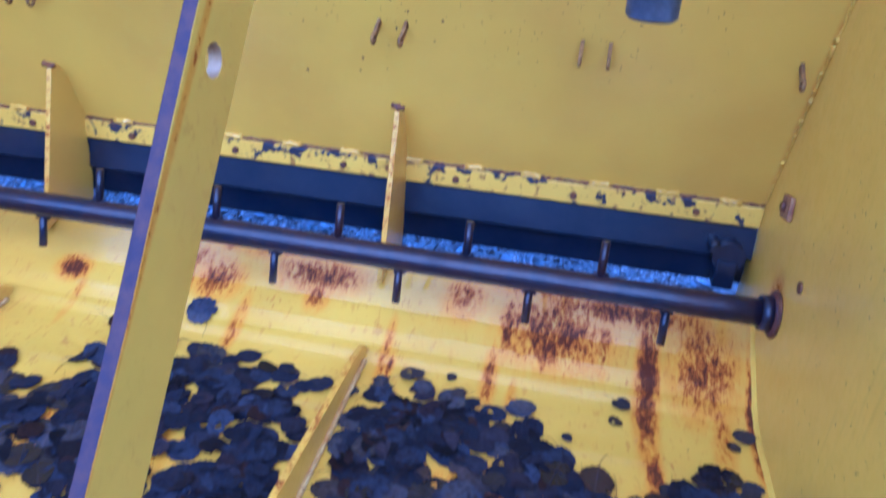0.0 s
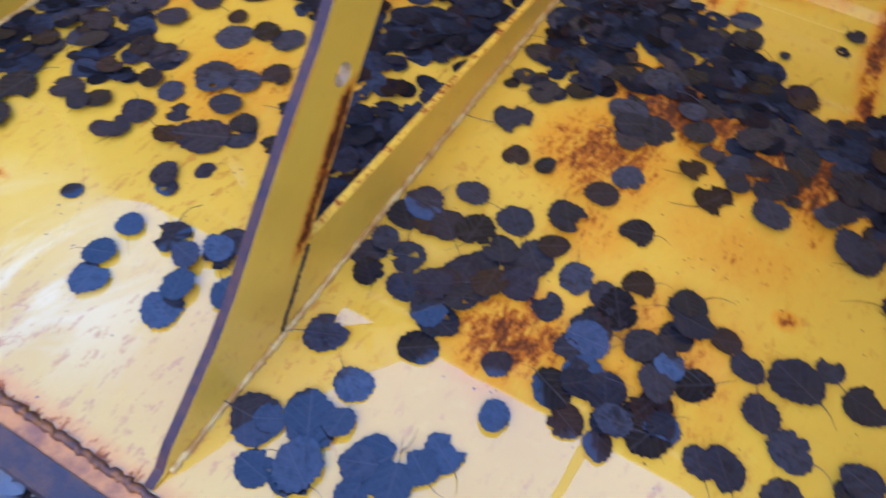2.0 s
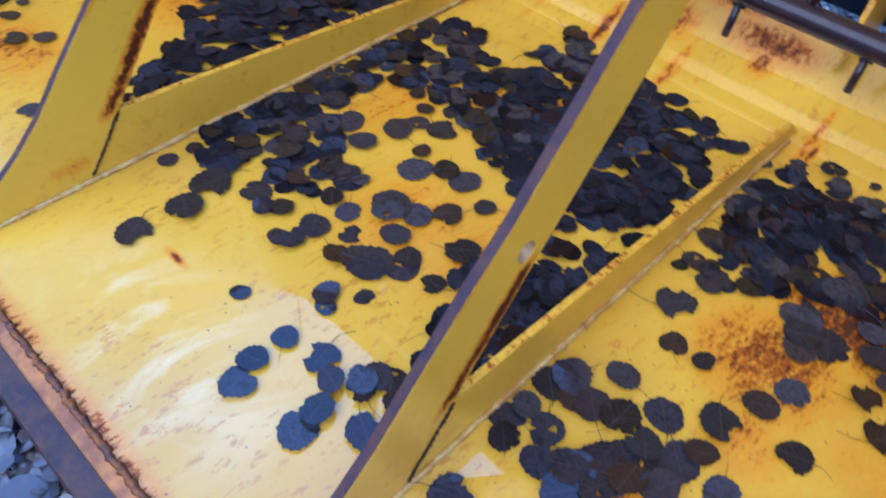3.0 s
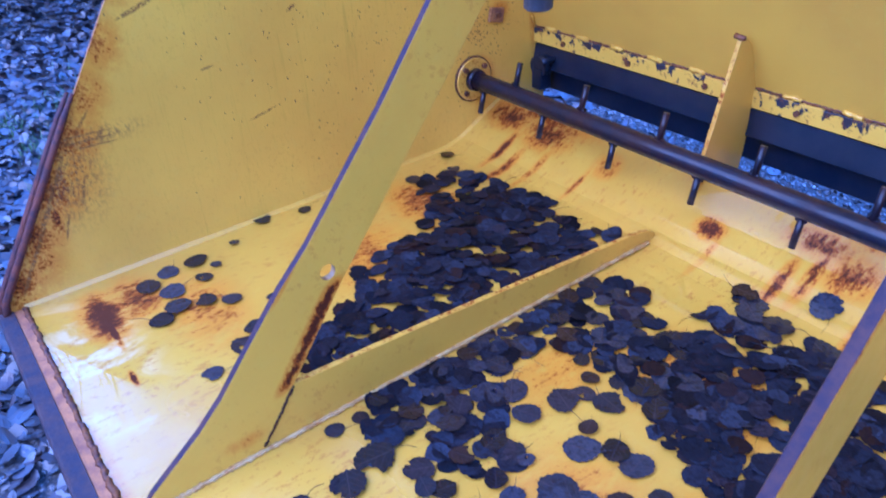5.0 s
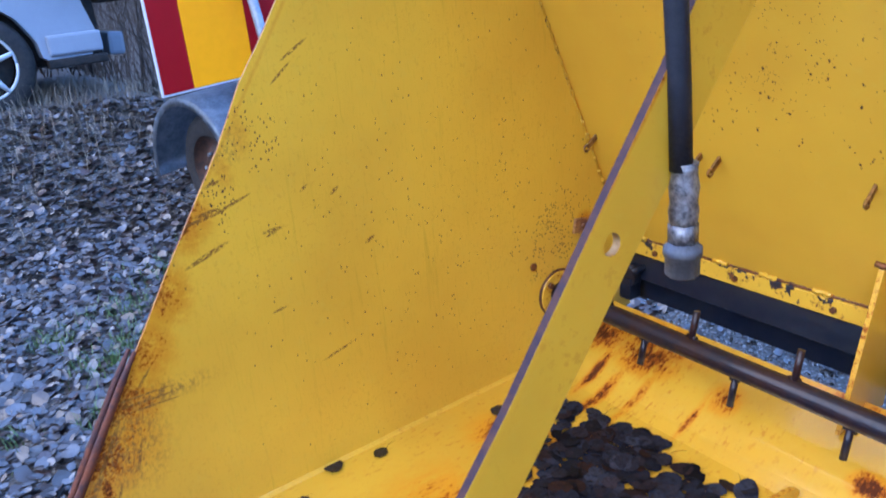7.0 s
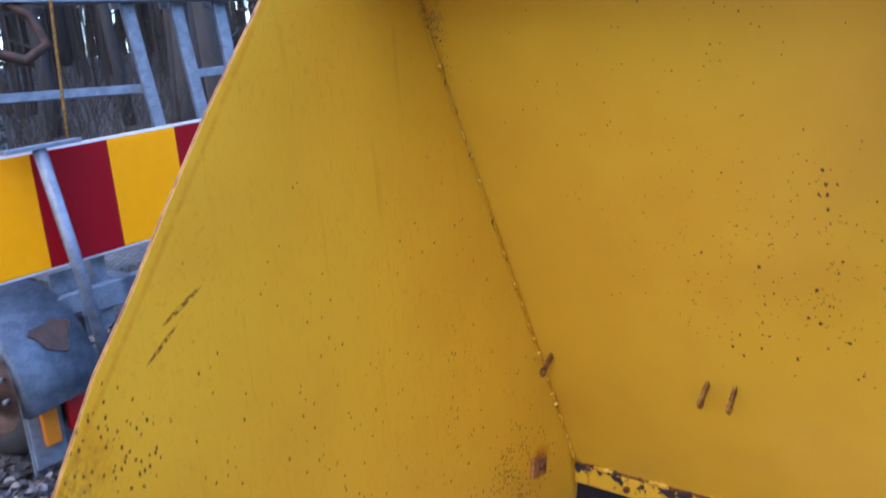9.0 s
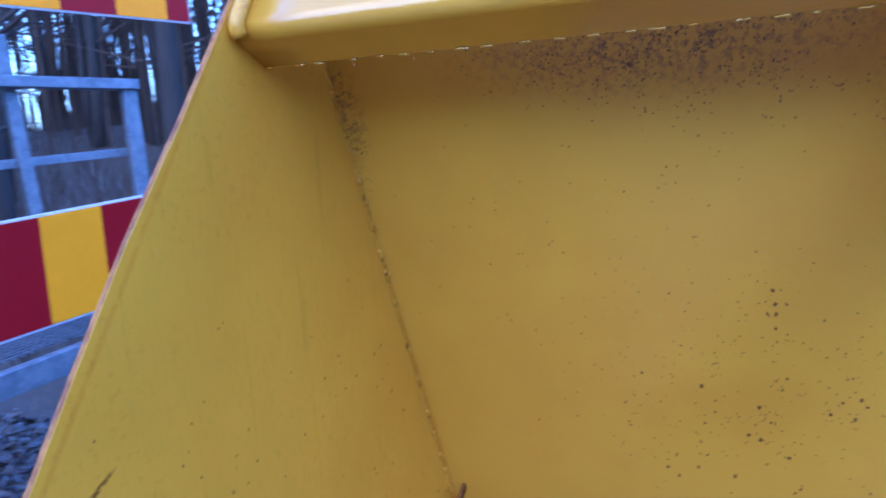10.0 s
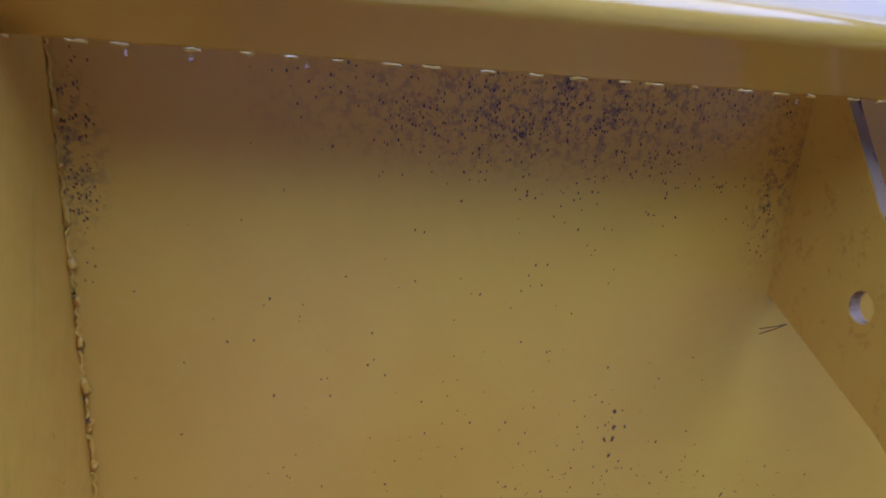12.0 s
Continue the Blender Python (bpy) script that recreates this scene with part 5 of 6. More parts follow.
def blades(name, spots, mat, label, seed, high, wide=0.0022):
    rng = random.Random(seed)
    v, f = [], []
    for cx, cy, spread, count in spots:
        for _ in range(count):
            x, y = cx + rng.gauss(0, spread), cy + rng.gauss(0, spread)
            h, a, lean = rng.uniform(0.5, 1.2) * high, rng.uniform(0, 6.28), rng.uniform(0.1, 0.9)
            z, n = terrain(x, y), len(v)
            for k in range(4):
                q = k / 3
                ox = lean * h * q * q
                px, py = x + ox * math.cos(a), y + ox * math.sin(a)
                ww = wide * (1.05 - q)
                v.append((px - ww * math.sin(a), py + ww * math.cos(a), z + h * q * (1 - 0.3 * lean * q)))
                v.append((px + ww * math.sin(a), py - ww * math.cos(a), z + h * q * (1 - 0.3 * lean * q) + 0.0004))
            for k in range(3):
                f.append((n + 2 * k, n + 2 * k + 1, n + 2 * k + 3, n + 2 * k + 2))
    me = bpy.data.meshes.new(name)
    me.from_pydata(v, [], f)
    me.materials.append(mat)
    return tagged(new(name, me), label, "grass", "", "stuff")


blades("grass_tuft", [(-2.75, 0.30, 0.07, 160), (-2.45, 0.22, 0.05, 110), (-2.3, 0.10, 0.06, 120), (-2.65, 0.02, 0.07, 120), (-1.95, 0.05, 0.04, 70), (-2.0, -0.25, 0.05, 60), (-3.1, 0.55, 0.1, 120), (-2.2, 0.42, 0.06, 90)], M_GRASS, "small green grass tufts between wet leaves", 5, 0.06)
blades("dry_grass", [(-4.3 - 0.16 * k, 0.2 + 0.33 * (k % 5) - 0.5, 0.25, 120) for k in range(9)] + [(-5.2, 1.2, 0.5, 300), (-4.6, 2.6, 0.6, 300), (-6, 3.5, 0.9, 500)], M_STRAW, "pale dry grass and stalks on a bank", 6, 0.17, 0.0022)

# ---------------------------------------------------------------- trailer with its warning board
def stripe_paint(name, colour):
    t = Tree(name)
    t.bsdf.inputs["Specular IOR Level"].default_value = 0.2
    n = t.noise(25, 4)
    d, c = t.cells(220)
    t.bump(d, 0.1, 0.001)
    return t.set(Base_Color=t.mix(t.ramp(n, 0.3, 0.8, 0, 0.15), colour, tuple(0.7 * v for v in colour)), Roughness=0.35)


M_RED, M_AMBER = stripe_paint("dark_red_reflective_sheet", (0.30, 0.004, 0.009)), stripe_paint("amber_reflective_sheet", (1.0, 0.36, 0.002))
M_WHITE = stripe_paint("white_board_rim", (0.62, 0.64, 0.68))
M_TYRE = worn_steel("tyre_rubber", (0.02, 0.02, 0.022), (0.035, 0.032, 0.03), 0.0, 0.75, 30)
M_RIM = worn_steel("rusty_dark_rim", (0.10, 0.05, 0.035), (0.05, 0.035, 0.03), 0.3, 0.6, 22)
t = Tree("red_lamp_lens")
M_LENS = t.set(Base_Color=(0.30, 0.008, 0.008), Roughness=0.15)
t = Tree("orange_lamp_lens")
M_LENS_O = t.set(Base_Color=(0.55, 0.16, 0.01), Roughness=0.2)

UX, UY = math.cos(radians(87.9)), math.sin(radians(87.9))
TRAILER = Matrix(((UX, -UY, 0, -3.27), (UY, UX, 0, 0.743), (0.071, 0, 1, 0), (0, 0, 0, 1)))
# local axes: x across to the right, y away from the bucket, z up


AXLE = TRAILER @ pose(0.30, 0.27, 0, 0, 0, 14) @ pose(-0.30, -0.27, 0)


def local(bm, m=TRAILER):
    bmesh.ops.transform(bm, matrix=m, verts=bm.verts)
    return bm


trailer = thing("trailer", tuple(TRAILER.translation), "galvanised utility trailer with fender, lamps and a folded frame", "trailer")
WU, WV, WR = 0.30, 0.27, 0.285


def disc_wheel(cx, cy, cz, radius, width, name_parent):
    bm = bmesh.new()
    prof = [(0.62, -0.5), (0.70, -0.56), (0.86, -0.54), (0.95, -0.44), (1.0, -0.30), (1.0, 0.30), (0.95, 0.44), (0.86, 0.54), (0.70, 0.56), (0.62, 0.5)]
    n, rings = 40, []
    for k in range(n):
        a = 2 * math.pi * k / n
        rings.append([bm.verts.new((cx + w * width, cy + radius * r * math.cos(a), cz + radius * r * math.sin(a))) for r, w in prof])
    for k in range(n):
        a, b = rings[k], rings[(k + 1) % n]
        for j in range(len(prof) - 1):
            bm.faces.new((a[j], a[j + 1], b[j + 1], b[j])).smooth = True
    bmesh.ops.recalc_face_normals(bm, faces=bm.faces)
    wheel = part("wheel", local(bm, AXLE), M_TYRE, name_parent, "black tyre on a rusty rim")
    bm = bmesh.new()
    prof = [(0.63, -0.50), (0.60, -0.42), (0.56, -0.20), (0.42, -0.16), (0.36, -0.30), (0.20, -0.34), (0.16, -0.52), (0.0, -0.54)]
    rings = []
    for k in range(n):
        a = 2 * math.pi * k / n
        rings.append([bm.verts.new((cx + w * width, cy + radius * r * math.cos(a), cz + radius * r * math.sin(a))) for r, w in prof[:-1]])
    for k in range(n):
        a, b = rings[k], rings[(k + 1) % n]
        for j in range(len(prof) - 2):
            bm.faces.new((a[j], b[j], b[j + 1], a[j + 1])).smooth = True
    bm.faces.new([r[-1] for r in rings])
    bmesh.ops.recalc_face_normals(bm, faces=bm.faces)
    part("rim", local(bm, AXLE), M_RIM, wheel, "dark rusty rim")
    for k in range(5):
        a = 2 * math.pi * k / 5
        bm = bmesh.new()
        p = (cy + radius * 0.27 * math.cos(a), cz + radius * 0.27 * math.sin(a))
        tube(bm, [(cx - 0.30 * width, *p), (cx - 0.48 * width, *p)], 0.010, 6)
        part("wheel_nut", local(bm, AXLE), M_ZINC, wheel)


disc_wheel(WU, WV, WR, WR, 0.16, trailer)
# fender: an arch of folded sheet with a side skirt
bm = bmesh.new()
arch = []
for a in range(-8, 189, 12):
    arch.append((WV + 0.40 * math.cos(radians(a)), WR + 0.01 + 0.385 * math.sin(radians(a))))
xa, xb = WU - 0.19, WU + 0.12
rows = []
for x, dz in ((xa, -0.035), (xa, -0.004), (xa + 0.01, 0.0), (xb, 0.0), (xb, -0.02)):
    rows.append([bm.verts.new((x, WV + (y - WV) * (1 + dz / 0.34), WR + (z - WR) * (1 + dz / 0.34))) for y, z in arch])
for a, b in zip(rows, rows[1:]):
    for j in range(len(arch) - 1):
        bm.faces.new((a[j], a[j + 1], b[j + 1], b[j])).smooth = True
bmesh.ops.solidify(bm, geom=bm.faces[:], thickness=0.003)
part("fender", local(bm, AXLE), M_ZINC, trailer, "dull galvanised mudguard")
# frame, side plate, lamp bracket, mesh deck, steady leg
bm = bmesh.new()
box(bm, (WU + 0.42, 0.05, 0.50), (WU + 0.48, 1.26, 0.60), 0.004)
box(bm, (WU + 0.16, 0.05, 0.50), (WU + 1.6, 0.11, 0.60), 0.004)
box(bm, (WU + 0.42, 1.2, 0.50), (WU + 1.6, 1.26, 0.60), 0.004)
box(bm, (WU + 1.54, 0.05, 0.50), (WU + 1.6, 1.26, 0.60), 0.004)
part("chassis", local(bm), M_ZINC, trailer)
bm = bmesh.new()
box(bm, (0.47, 0.12, 0.40), (0.60, 0.135, 0.69), 0.003)
part("side_plate", local(bm), M_ZINC, trailer)
bm = bmesh.new()
box(bm, (0.63, 0.10, 0.42), (0.69, 0.16, 0.72), 0.004)
part("corner_post", local(bm), M_ZINC, trailer)
bm = bmesh.new()
box(bm, (0.44, 0.05, 0.39), (0.545, 0.09, 0.53), 0.004)
part("rust_bracket", local(bm), M_RIM, trailer, "rusty brown bracket")
bm = bmesh.new()
box(bm, (0.24, -0.075, 0.285), (0.50, -0.045, 0.315), 0.004)
box(bm, (0.255, -0.075, 0.29), (0.355, -0.035, 0.405), 0.006)
box(bm, (0.235, -0.02, -0.03), (0.265, 0.0, 0.30), 0.004)
box(bm, (0.24, -0.045, 0.02), (0.36, -0.02, 0.29), 0.004)
part("lamp_bracket", local(bm), M_ZINC, trailer)
bm = bmesh.new()
box(bm, (0.277, -0.078, 0.105), (0.335, -0.045, 0.265), 0.008)
part("marker_lamp", local(bm), M_LENS_O, trailer, "orange marker lamp")
bm = bmesh.new()
box(bm, (0.37, -0.085, 0.125), (0.80, -0.040, 0.262), 0.010)
part("tail_lamp", local(bm), M_LENS, trailer, "red tail lamp bar")
bm = bmesh.new()
rim = []
for k in range(19):
    a, r = 2 * math.pi * k / 18, 0.0 if k == 18 else 1 + 0.18 * math.sin(3 * 2 * math.pi * k / 18) + 0.12 * math.sin(5 * 2 * math.pi * k / 18 + 1)
    y = WV - 0.335 + 0.035 * r * math.sin(a)
    rim.append(bm.verts.new((WU + 0.0 + 0.075 * r * math.cos(a), y, WR + 0.012 + 0.388 * math.sqrt(1 - ((y - WV) / 0.404) ** 2))))
for k in range(18):
    bm.faces.new((rim[18], rim[k], rim[(k + 1) % 18]))
bmesh.ops.recalc_face_normals(bm, faces=bm.faces)
bmesh.ops.solidify(bm, geom=bm.faces[:], thickness=0.002)
part("rust_patch", local(bm, AXLE), M_RIM, trailer, "rust-brown bare patch on the mudguard")
bm = bmesh.new()
for k in range(29):
    x = WU + 0.45 + k * 0.04
    tube(bm, [(x, 0.12, 0.62), (x, 1.2, 0.62)], 0.004, 4)
for k in range(26):
    y = 0.14 + k * 0.042
    tube(bm, [(WU + 0.44, y, 0.626), (WU + 1.58, y, 0.626)], 0.004, 4)
part("mesh_deck", local(bm), M_ZINC, trailer, "steel mesh deck")
bm = bmesh.new()
tube(bm, [(0.455, -0.07, 1.180), (0.515, -0.07, 0.70), (0.57, -0.06, 0.24)], 0.024, 14)
box(bm, (0.33, -0.10, 1.180), (0.60, -0.045, 1.196), 0.003)
part("steady_leg", local(bm), M_ZINC, trailer, "galvanised tube leg with a flat foot")
bm = bmesh.new()
for k in range(9):
    x, z = 0.64 + 0.028 * (k % 4), 0.22 + 0.02 * k
    pts = [(x + 0.05 * math.cos(a * 0.7 + k), -0.05 + 0.04 * math.sin(a + k), z + 0.05 * math.sin(a * 0.9)) for a in [0.5 * j for j in range(14)]]
    tube(bm, pts, 0.008, 6)
part("cable_bundle", local(bm), M_RUBBER, trailer, "tangled dark cables")


def warning_board(m, length, low, high, first, stripe, start_red=True):
    board = thing("warning_board", tuple(m @ Vector((0, 0, low))), "red and yellow striped reflective warning board with a white rim", "warning board", "warning boards")
    bm = bmesh.new()
    box(bm, (0.0, 0.0, low), (length, 0.016, high), 0.003)
    part("backing", local(bm, m), M_WHITE, board, "white metal rim")
    x, red = 0.010, start_red
    edge = first
    while x < length - 0.011:
        bm = bmesh.new()
        e = min(edge, length - 0.010)
        lean = 0.0
        vs = [bm.verts.new(p) for p in ((x, -0.004, low + 0.011), (e, -0.004, low + 0.011), (e, -0.004, high - 0.011), (x, -0.004, high - 0.011))]
        bm.faces.new(vs)
        got = bmesh.ops.extrude_face_region(bm, geom=bm.faces[:])
        bmesh.ops.translate(bm, vec=(0, 0.003, 0), verts=[q for q in got["geom"] if isinstance(q, bmesh.types.BMVert)])
        bmesh.ops.recalc_face_normals(bm, faces=bm.faces)
        part("stripe", local(bm, m), M_RED if red else M_AMBER, board, "dark red stripe" if red else "amber stripe")
        x, edge, red = e, e + stripe, not red
    return board


warning_board(TRAILER, 2.2, 0.727, 1.175, 0.149, 0.293)

# folded frame behind the board
frame_m = Matrix.Translation((-4.62, 1.95, 0)) @ pose(0, 0, 0, 0, 0, 73)
folded = thing("folded_frame", (-4.62, 1.95, 0.6), "galvanised folded mast frame with rails and leaning uprights", "metal frame")


def bar(name, a, b, w, d, label=""):
    bm = bmesh.new()
    a, b = Vector(a), Vector(b)
    box(bm, (-w / 2, -d / 2, 0), (w / 2, d / 2, (b - a).length), 0.004)
    q = Vector((0, 0, 1)).rotation_difference((b - a).normalized()).to_matrix().to_4x4()
    bmesh.ops.transform(bm, matrix=frame_m @ Matrix.Translation(a) @ q, verts=bm.verts)
    part(name, bm, M_ZINC, folded, label)


bar("top_rail", (-1.6, 0, 1.945), (1.68, 0, 1.945), 0.06, 0.10)
bar("middle_rail", (-1.6, 0.14, 1.44), (0.55, 0.14, 1.44), 0.05, 0.09)
bar("middle_rail", (0.75, 0.10, 1.50), (1.62, 0.10, 1.55), 0.05, 0.07)
bar("end_post", (1.66, 0, 0.6), (1.63, 0, 1.93), 0.09, 0.05)
for x, b, t2 in ((0.42, 0.60, 0.06), (0.70, 0.86, 0.40), (0.96, 1.09, 0.75)):
    bar("upright", (b, 0.06, 0.6), (x, 0.06, 2.2), 0.070, 0.05)
    bar("upright", (x + 0.02, 0.16, 1.9), (x - 0.22, 0.16, 3.3), 0.10, 0.06)
bar("upright", (-0.35, 0.06, 0.6), (-0.55, 0.06, 3.2), 0.10, 0.06)
for x in (0.05, 0.55):
    bm = bmesh.new()
    tube(bm, [(x, 0.0, 2.15), (x, -0.05, 2.15)], 0.06, 12)
    part("pulley", local(bm, frame_m), M_TYRE, folded, "black pulley")
bm = bmesh.new()
tube(bm, [(-0.75, -0.06, 1.72), (-0.35, -0.06, 1.70), (-0.12, -0.06, 1.62), (0.0, -0.04, 1.70), (-0.06, -0.02, 1.86), (-0.16, 0, 1.92)], 0.03, 10)
part("crank", local(bm, frame_m), M_RIM, folded, "rusty bent crank")
bm = bmesh.new()
tube(bm, [(-0.02, -0.2, 0.9), (0.0, -0.2, 1.4), (0.03, -0.2, 1.9), (0.02, -0.2, 2.5)], 0.008, 6)
part("rope", local(bm, frame_m), M_HOOK, folded, "thin brown rope")

warning_board(frame_m @ pose(-1.31, -0.09, 0), 3.36, 2.32, 2.77, 0.32, 0.32)

# ---------------------------------------------------------------- car on the bank
M_CARPAINT = stripe_paint("white_car_paint", (0.27, 0.30, 0.35))
M_ALLOY = stripe_paint("pale_alloy", (0.60, 0.62, 0.65))
M_DARK = worn_steel("dark_wheel_well", (0.012, 0.012, 0.013), (0.03, 0.025, 0.022), 0, 0.7, 20)
CZ = 0.50
car_m = Matrix.Translation((-5.35, 0.21, CZ)) @ pose(0, 0, 0, 0, 0, 95)
car = thing("car", (-5.35, 0.15, CZ), "old white car with missing bumper, parked in dry grass", "car")
bm = bmesh.new()
n = 36
prof = [(0.66, -0.5), (0.8, -0.54), (0.94, -0.46), (1.0, -0.3), (1.0, 0.3), (0.94, 0.46), (0.66, 0.5)]
rings = []
for k in range(n):
    a = 2 * math.pi * k / n
    rings.append([bm.verts.new((0.32 * r * math.cos(a), 0.2 * w, 0.32 + 0.32 * r * math.sin(a))) for r, w in prof])
for k in range(n):
    a, b = rings[k], rings[(k + 1) % n]
    for j in range(len(prof) - 1):
        bm.faces.new((a[j], a[j + 1], b[j + 1], b[j])).smooth = True
bmesh.ops.recalc_face_normals(bm, faces=bm.faces)
cw = part("wheel", local(bm, car_m), M_TYRE, car, "black tyre on a pale spoked rim")
bm = bmesh.new()
ring = [(0.205 * math.cos(a), -0.085, 0.32 + 0.205 * math.sin(a)) for a in (2 * math.pi * k / 30 for k in range(31))]
tube(bm, ring, 0.010, 8)
part("rim", local(bm, car_m), M_ALLOY, cw, "pale rim")
for k in range(5):
    a = radians(90 + 72 * k)
    bm = bmesh.new()
    tube(bm, [(0.03 * math.cos(a), -0.07, 0.32 + 0.03 * math.sin(a)), (0.20 * math.cos(a), -0.09, 0.32 + 0.20 * math.sin(a))], [0.024, 0.013], 6)
    part("spoke", local(bm, car_m), M_ALLOY, cw)
bm = bmesh.new()
tube(bm, [(0, 0.0, 0.32), (0, 0.08, 0.32)], 0.20, 20)
part("hub", local(bm, car_m), M_DARK, cw, "dark hub")
# front wing with wheel arch, front panel, broken bumper piece
bm = bmesh.new()
up = [(0.36 * math.cos(radians(a)), 0.33 + 0.36 * math.sin(radians(a))) for a in range(0, 181, 15)]
top = [(0.95, 0.36), (0.98, 0.60), (0.80, 0.80), (0.6, 0.86), (0.4, 0.90), (0.2, 0.92), (0.0, 0.94), (-0.2, 0.95), (-0.4, 0.96), (-0.6, 0.97), (-0.8, 0.98), (-1.0, 0.98), (-1.3, 0.98)]
rows = []
for yy in (-0.10, 0.0):
    rows.append([bm.verts.new((x, yy, z)) for x, z in ([(0.66, 0.30), (0.46, 0.25)] + up + [(-0.6, 0.22), (-1.3, 0.22), (-1.3, 0.98), (-0.4, 0.96), (0.2, 0.92), (0.5, 0.88), (0.62, 0.84), (0.68, 0.60), (0.72, 0.45)])])
bm.faces.new(rows[0])
bm.faces.new(list(reversed(rows[1])))
k = len(rows[0])
for j in range(k):
    bm.faces.new((rows[0][j], rows[0][(j + 1) % k], rows[1][(j + 1) % k], rows[1][j]))
bmesh.ops.triangulate(bm, faces=[q for q in bm.faces if len(q.verts) > 4])
bmesh.ops.recalc_face_normals(bm, faces=bm.faces)
part("wing", local(bm, car_m), M_CARPAINT, car, "dented white front wing")
bm = bmesh.new()
box(bm, (0.40, -0.125, 0.33), (0.74, -0.085, 0.46), 0.018)
part("bumper_corner", local(bm, car_m), M_CARPAINT, car, "cracked white bumper corner")
bm = bmesh.new()
box(bm, (0.38, -0.120, 0.25), (0.76, -0.05, 0.31), 0.015)
part("lower_lip", local(bm, car_m), M_DARK, car, "dark plastic lower lip")
bm = bmesh.new()
box(bm, (-1.3, 0.06, 0.25), (0.80, 1.5, 0.97), 0.06)
part("body", local(bm, car_m), M_DARK, car, "dark open engine bay")
bm = bmesh.new()
box(bm, (0.80, 0.0, 0.62), (1.0, 1.5, 0.90), 0.04)
part("front_panel", local(bm, car_m), M_DARK, car, "dark exposed front")
bm = bmesh.new()
box(bm, (0.0, 0.05, -0.02), (1.32, 1.45, 0.03), 0.015, pose(0.18, 0, 1.00, 0, -24, 0))
part("bonnet", local(bm, car_m), M_DARK, car, "dark raised bonnet")
bm = bmesh.new()
box(bm, (0.86, 0.25, 0.30), (0.98, 0.75, 0.46), 0.03, pose(0, 0, 0.02, 0, 4, 0))
part("bumper_piece", local(bm, car_m), M_CARPAINT, car, "broken white bumper piece")

# ---------------------------------------------------------------- bare trees
t = Tree("birch_bark")
b1 = t.ramp(t.noise(5, 4, 0.6, (1, 1, 3.5)), 0.52, 0.62)
M_BIRCH = t.set(Base_Color=t.mix(b1, (0.42, 0.41, 0.40), (0.05, 0.045, 0.04)), Roughness=0.8)
t = Tree("brown_brush_stem")
rnd = t.nt.nodes.new("ShaderNodeNewGeometry").outputs["Random Per Island"]
M_BRUSH = t.set(Base_Color=t.mix(rnd, (0.022, 0.019, 0.018), (0.105, 0.080, 0.064)), Roughness=0.9)
t = Tree("dark_tree_bark")
M_BARK = t.set(Base_Color=t.mix(t.noise(9, 5, 0.7, (1, 1, 0.2)), (0.022, 0.021, 0.022), (0.058, 0.054, 0.053)), Roughness=0.9)


def bare_tree(x, y, height, radius, mat, seed, label):
    rng = random.Random(seed)
    z = terrain(x, y)
    tree = thing("bare_tree", (x, y, z), label, "tree", "trees at the edge of the yard")
    lean = (rng.uniform(-0.05, 0.05), rng.uniform(-0.05, 0.05))
    trunk = [Vector((x + lean[0] * h + 0.06 * math.sin(h * 0.8 + seed), y + lean[1] * h + 0.06 * math.cos(h * 0.7 + seed), z - 0.1 + h)) for h in [height * k / 9 for k in range(10)]]
    bm = bmesh.new()
    tube(bm, trunk, [radius * (1.15 - k / 9) + 0.006 for k in range(10)], 9)
    part("trunk", bm, mat, tree)
    bm = bmesh.new()
    for _ in range(26):
        k = rng.uniform(1.5, 8.8)
        i = int(k)
        p = trunk[i].lerp(trunk[i + 1], k - i)
        a, rise, ln = rng.uniform(0, 6.28), rng.uniform(0.1, 0.9), rng.uniform(0.5, 1.6) * (1.2 - k / 12) * height / 8
        d = Vector((math.cos(a), math.sin(a), rise)).normalized()
        pts = [p + d * ln * q + Vector((rng.uniform(-1, 1), rng.uniform(-1, 1), rng.uniform(-0.3, 1.2))) * 0.10 * ln * q for q in (0, 0.3, 0.65, 1.0)]
        r = radius * 0.24 * (1.2 - k / 10)
        tube(bm, pts, [r, r * 0.7, r * 0.45, 0.003], 4, False)
        for _ in range(4):
            q = rng.choice(pts[1:3])
            e = Vector((rng.uniform(-1, 1), rng.uniform(-1, 1), rng.uniform(-0.2, 0.9))).normalized() * ln * rng.uniform(0.25, 0.5)
            tube(bm, [q, q + e * 0.5 + Vector((0, 0, 0.03)), q + e], [r * 0.4, r * 0.28, 0.002], 3, False)
    tagged(part("branches", bm, M_BARK, tree), kind="stuff")
    return tree


tr = random.Random(77)
for k in range(44):
    ang = radians(tr.uniform(116, 172))
    dist = 7.5 + 16 * tr.random() ** 0.8
    birch = k % 4 == 0
    bare_tree(-0.6 + dist * math.cos(ang), dist * math.sin(ang), tr.uniform(8, 14), tr.uniform(0.05, 0.13), M_BIRCH if birch else M_BARK, 100 + k,
              "bare white-barked birch at the edge of the yard" if birch else "bare dark leafless tree at the edge of the yard")
# a few more trees on the sides out of view
for x, y in ((-5, -9), (4, -14), (10, -8), (-12, -14), (12, 6), (6, 14), (0, 17), (-3, 20)):
    bare_tree(x, y, tr.uniform(8, 13), tr.uniform(0.08, 0.14), M_BARK, 300 + int(x * 7 + y), "bare dark leafless tree at the edge of the yard")
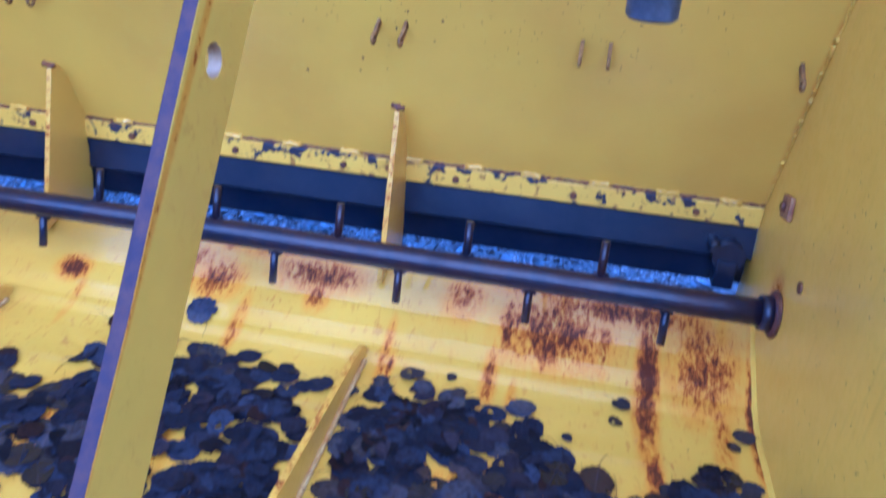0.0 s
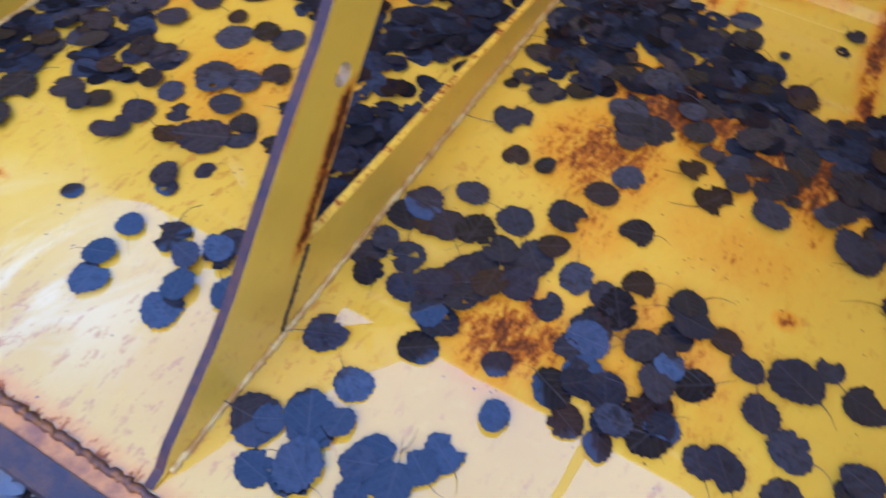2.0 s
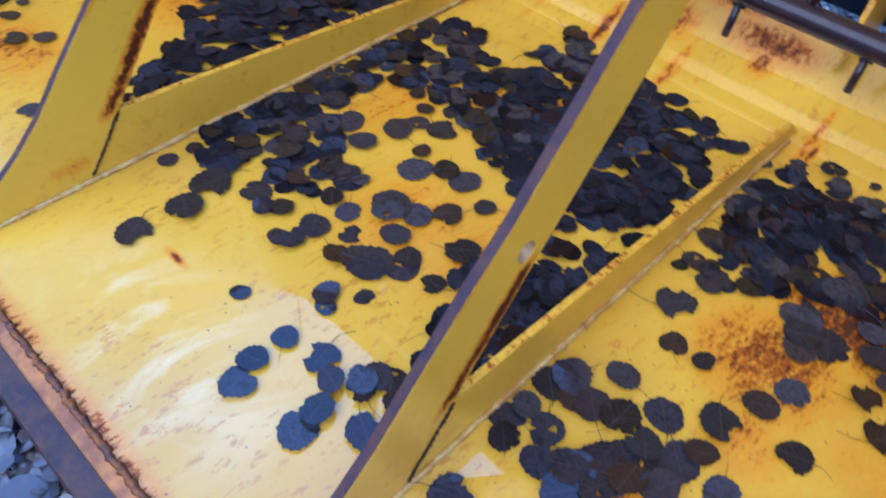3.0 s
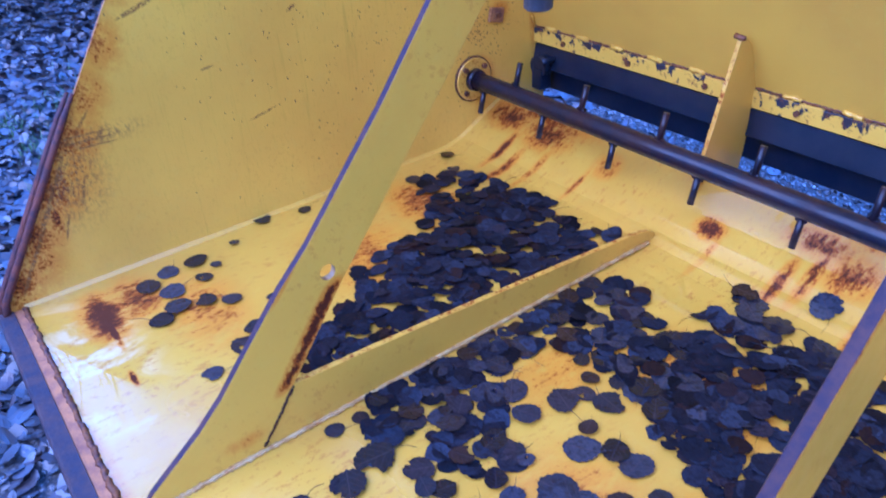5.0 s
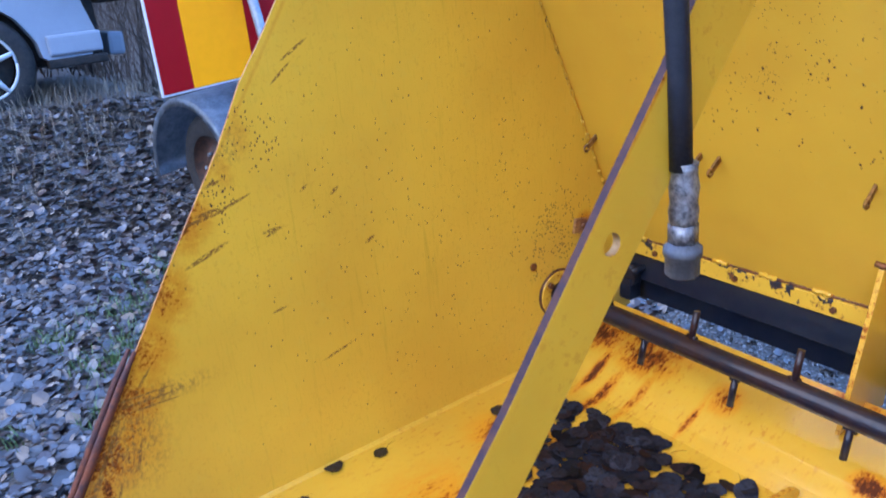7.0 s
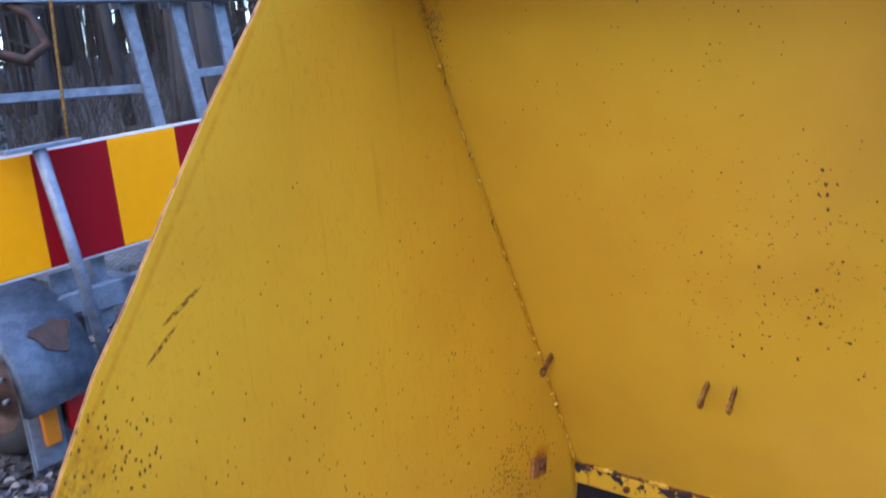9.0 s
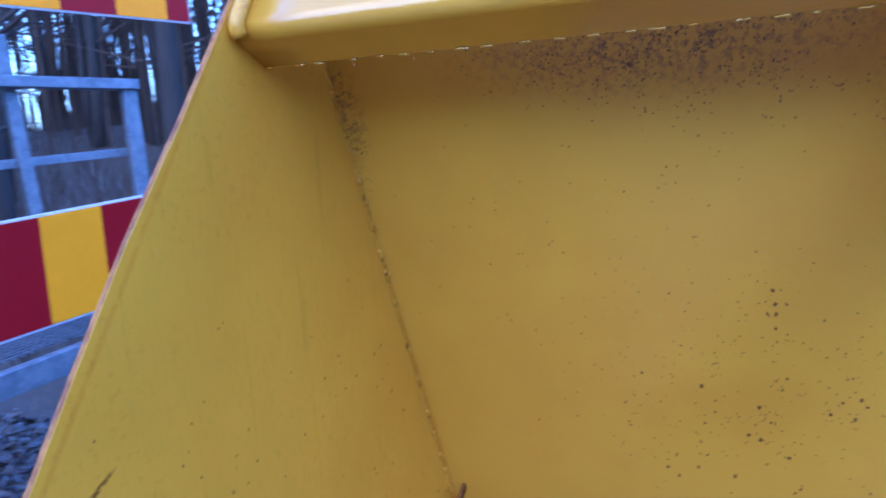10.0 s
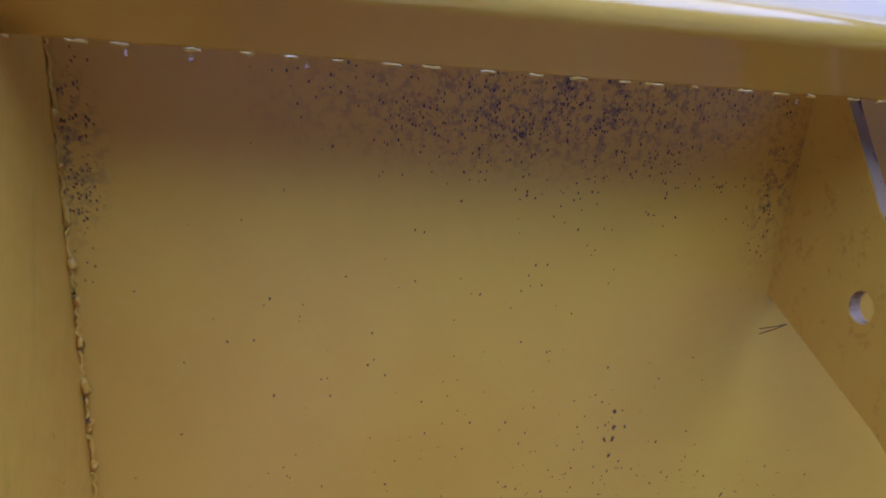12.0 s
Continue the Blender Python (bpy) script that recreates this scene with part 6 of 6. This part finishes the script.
# undergrowth, the far edge of the wood and an unseen ring against low sky
def stalk(v, f, x, y, z, h, lx, ly, wide):
    """A thin upright strip with a bend, seen from any side."""
    for dx, dy in ((wide, 0), (0, wide)):
        n = len(v)
        for q in (0, 0.5, 1.0):
            ox, oy, ww = lx * q * q, ly * q * q, 1.1 - q * 0.8
            v.append((x + ox - dx * ww, y + oy - dy * ww, z + h * q))
            v.append((x + ox + dx * ww, y + oy + dy * ww, z + h * q))
        f.append((n, n + 1, n + 3, n + 2))
        f.append((n + 2, n + 3, n + 5, n + 4))


v, f = [], []
for _ in range(11000):
    ang, dist = radians(tr.uniform(108, 180)), tr.uniform(6.2, 28)
    x, y = -0.6 + dist * math.cos(ang), dist * math.sin(ang)
    h = 0.3 + 1.7 * tr.random() ** 2
    stalk(v, f, x, y, terrain(x, y), h, tr.gauss(0, 0.40) * h, tr.gauss(0, 0.40) * h, tr.uniform(0.002, 0.007))
me = bpy.data.meshes.new("undergrowth")
me.from_pydata(v, [], f)
me.materials.append(M_BRUSH)
tagged(new("undergrowth", me), "dense bare brush and saplings", "brush", "", "stuff")

v, f = [], []
# from 2200 on, stems stand out of view, added to hold back low sky light
for k in range(7600):
    ang, dist = radians(tr.uniform(100, 200) if k < 2200 else tr.uniform(-165, 105)), tr.uniform(16, 55)
    x, y = dist * math.cos(ang), dist * math.sin(ang)
    h = tr.uniform(5, 15) if k < 2200 else tr.uniform(4.5, 10)
    stalk(v, f, x, y, terrain(x, y), h, tr.gauss(0, 0.09) * h, tr.gauss(0, 0.09) * h, tr.uniform(0.02, 0.085))
    for _ in range(10):
        q, a, ln = tr.uniform(0.15, 1.0), tr.uniform(0, 6.28), tr.uniform(0.8, 2.4)
        n = len(v)
        bx, by, bz = x, y, terrain(x, y) + h * q
        v += [(bx, by, bz - 0.02), (bx, by, bz + 0.03), (bx + ln * math.cos(a), by + ln * math.sin(a), bz + ln * tr.uniform(0.1, 0.8))]
        f.append((n, n + 1, n + 2))
me = bpy.data.meshes.new("far_wood")
me.from_pydata(v, [], f)
me.materials.append(M_BRUSH)
tagged(new("far_wood", me), "dense dark leafless wood behind the yard, with an added unseen ring that blocks low sky", "trees", "", "stuff")
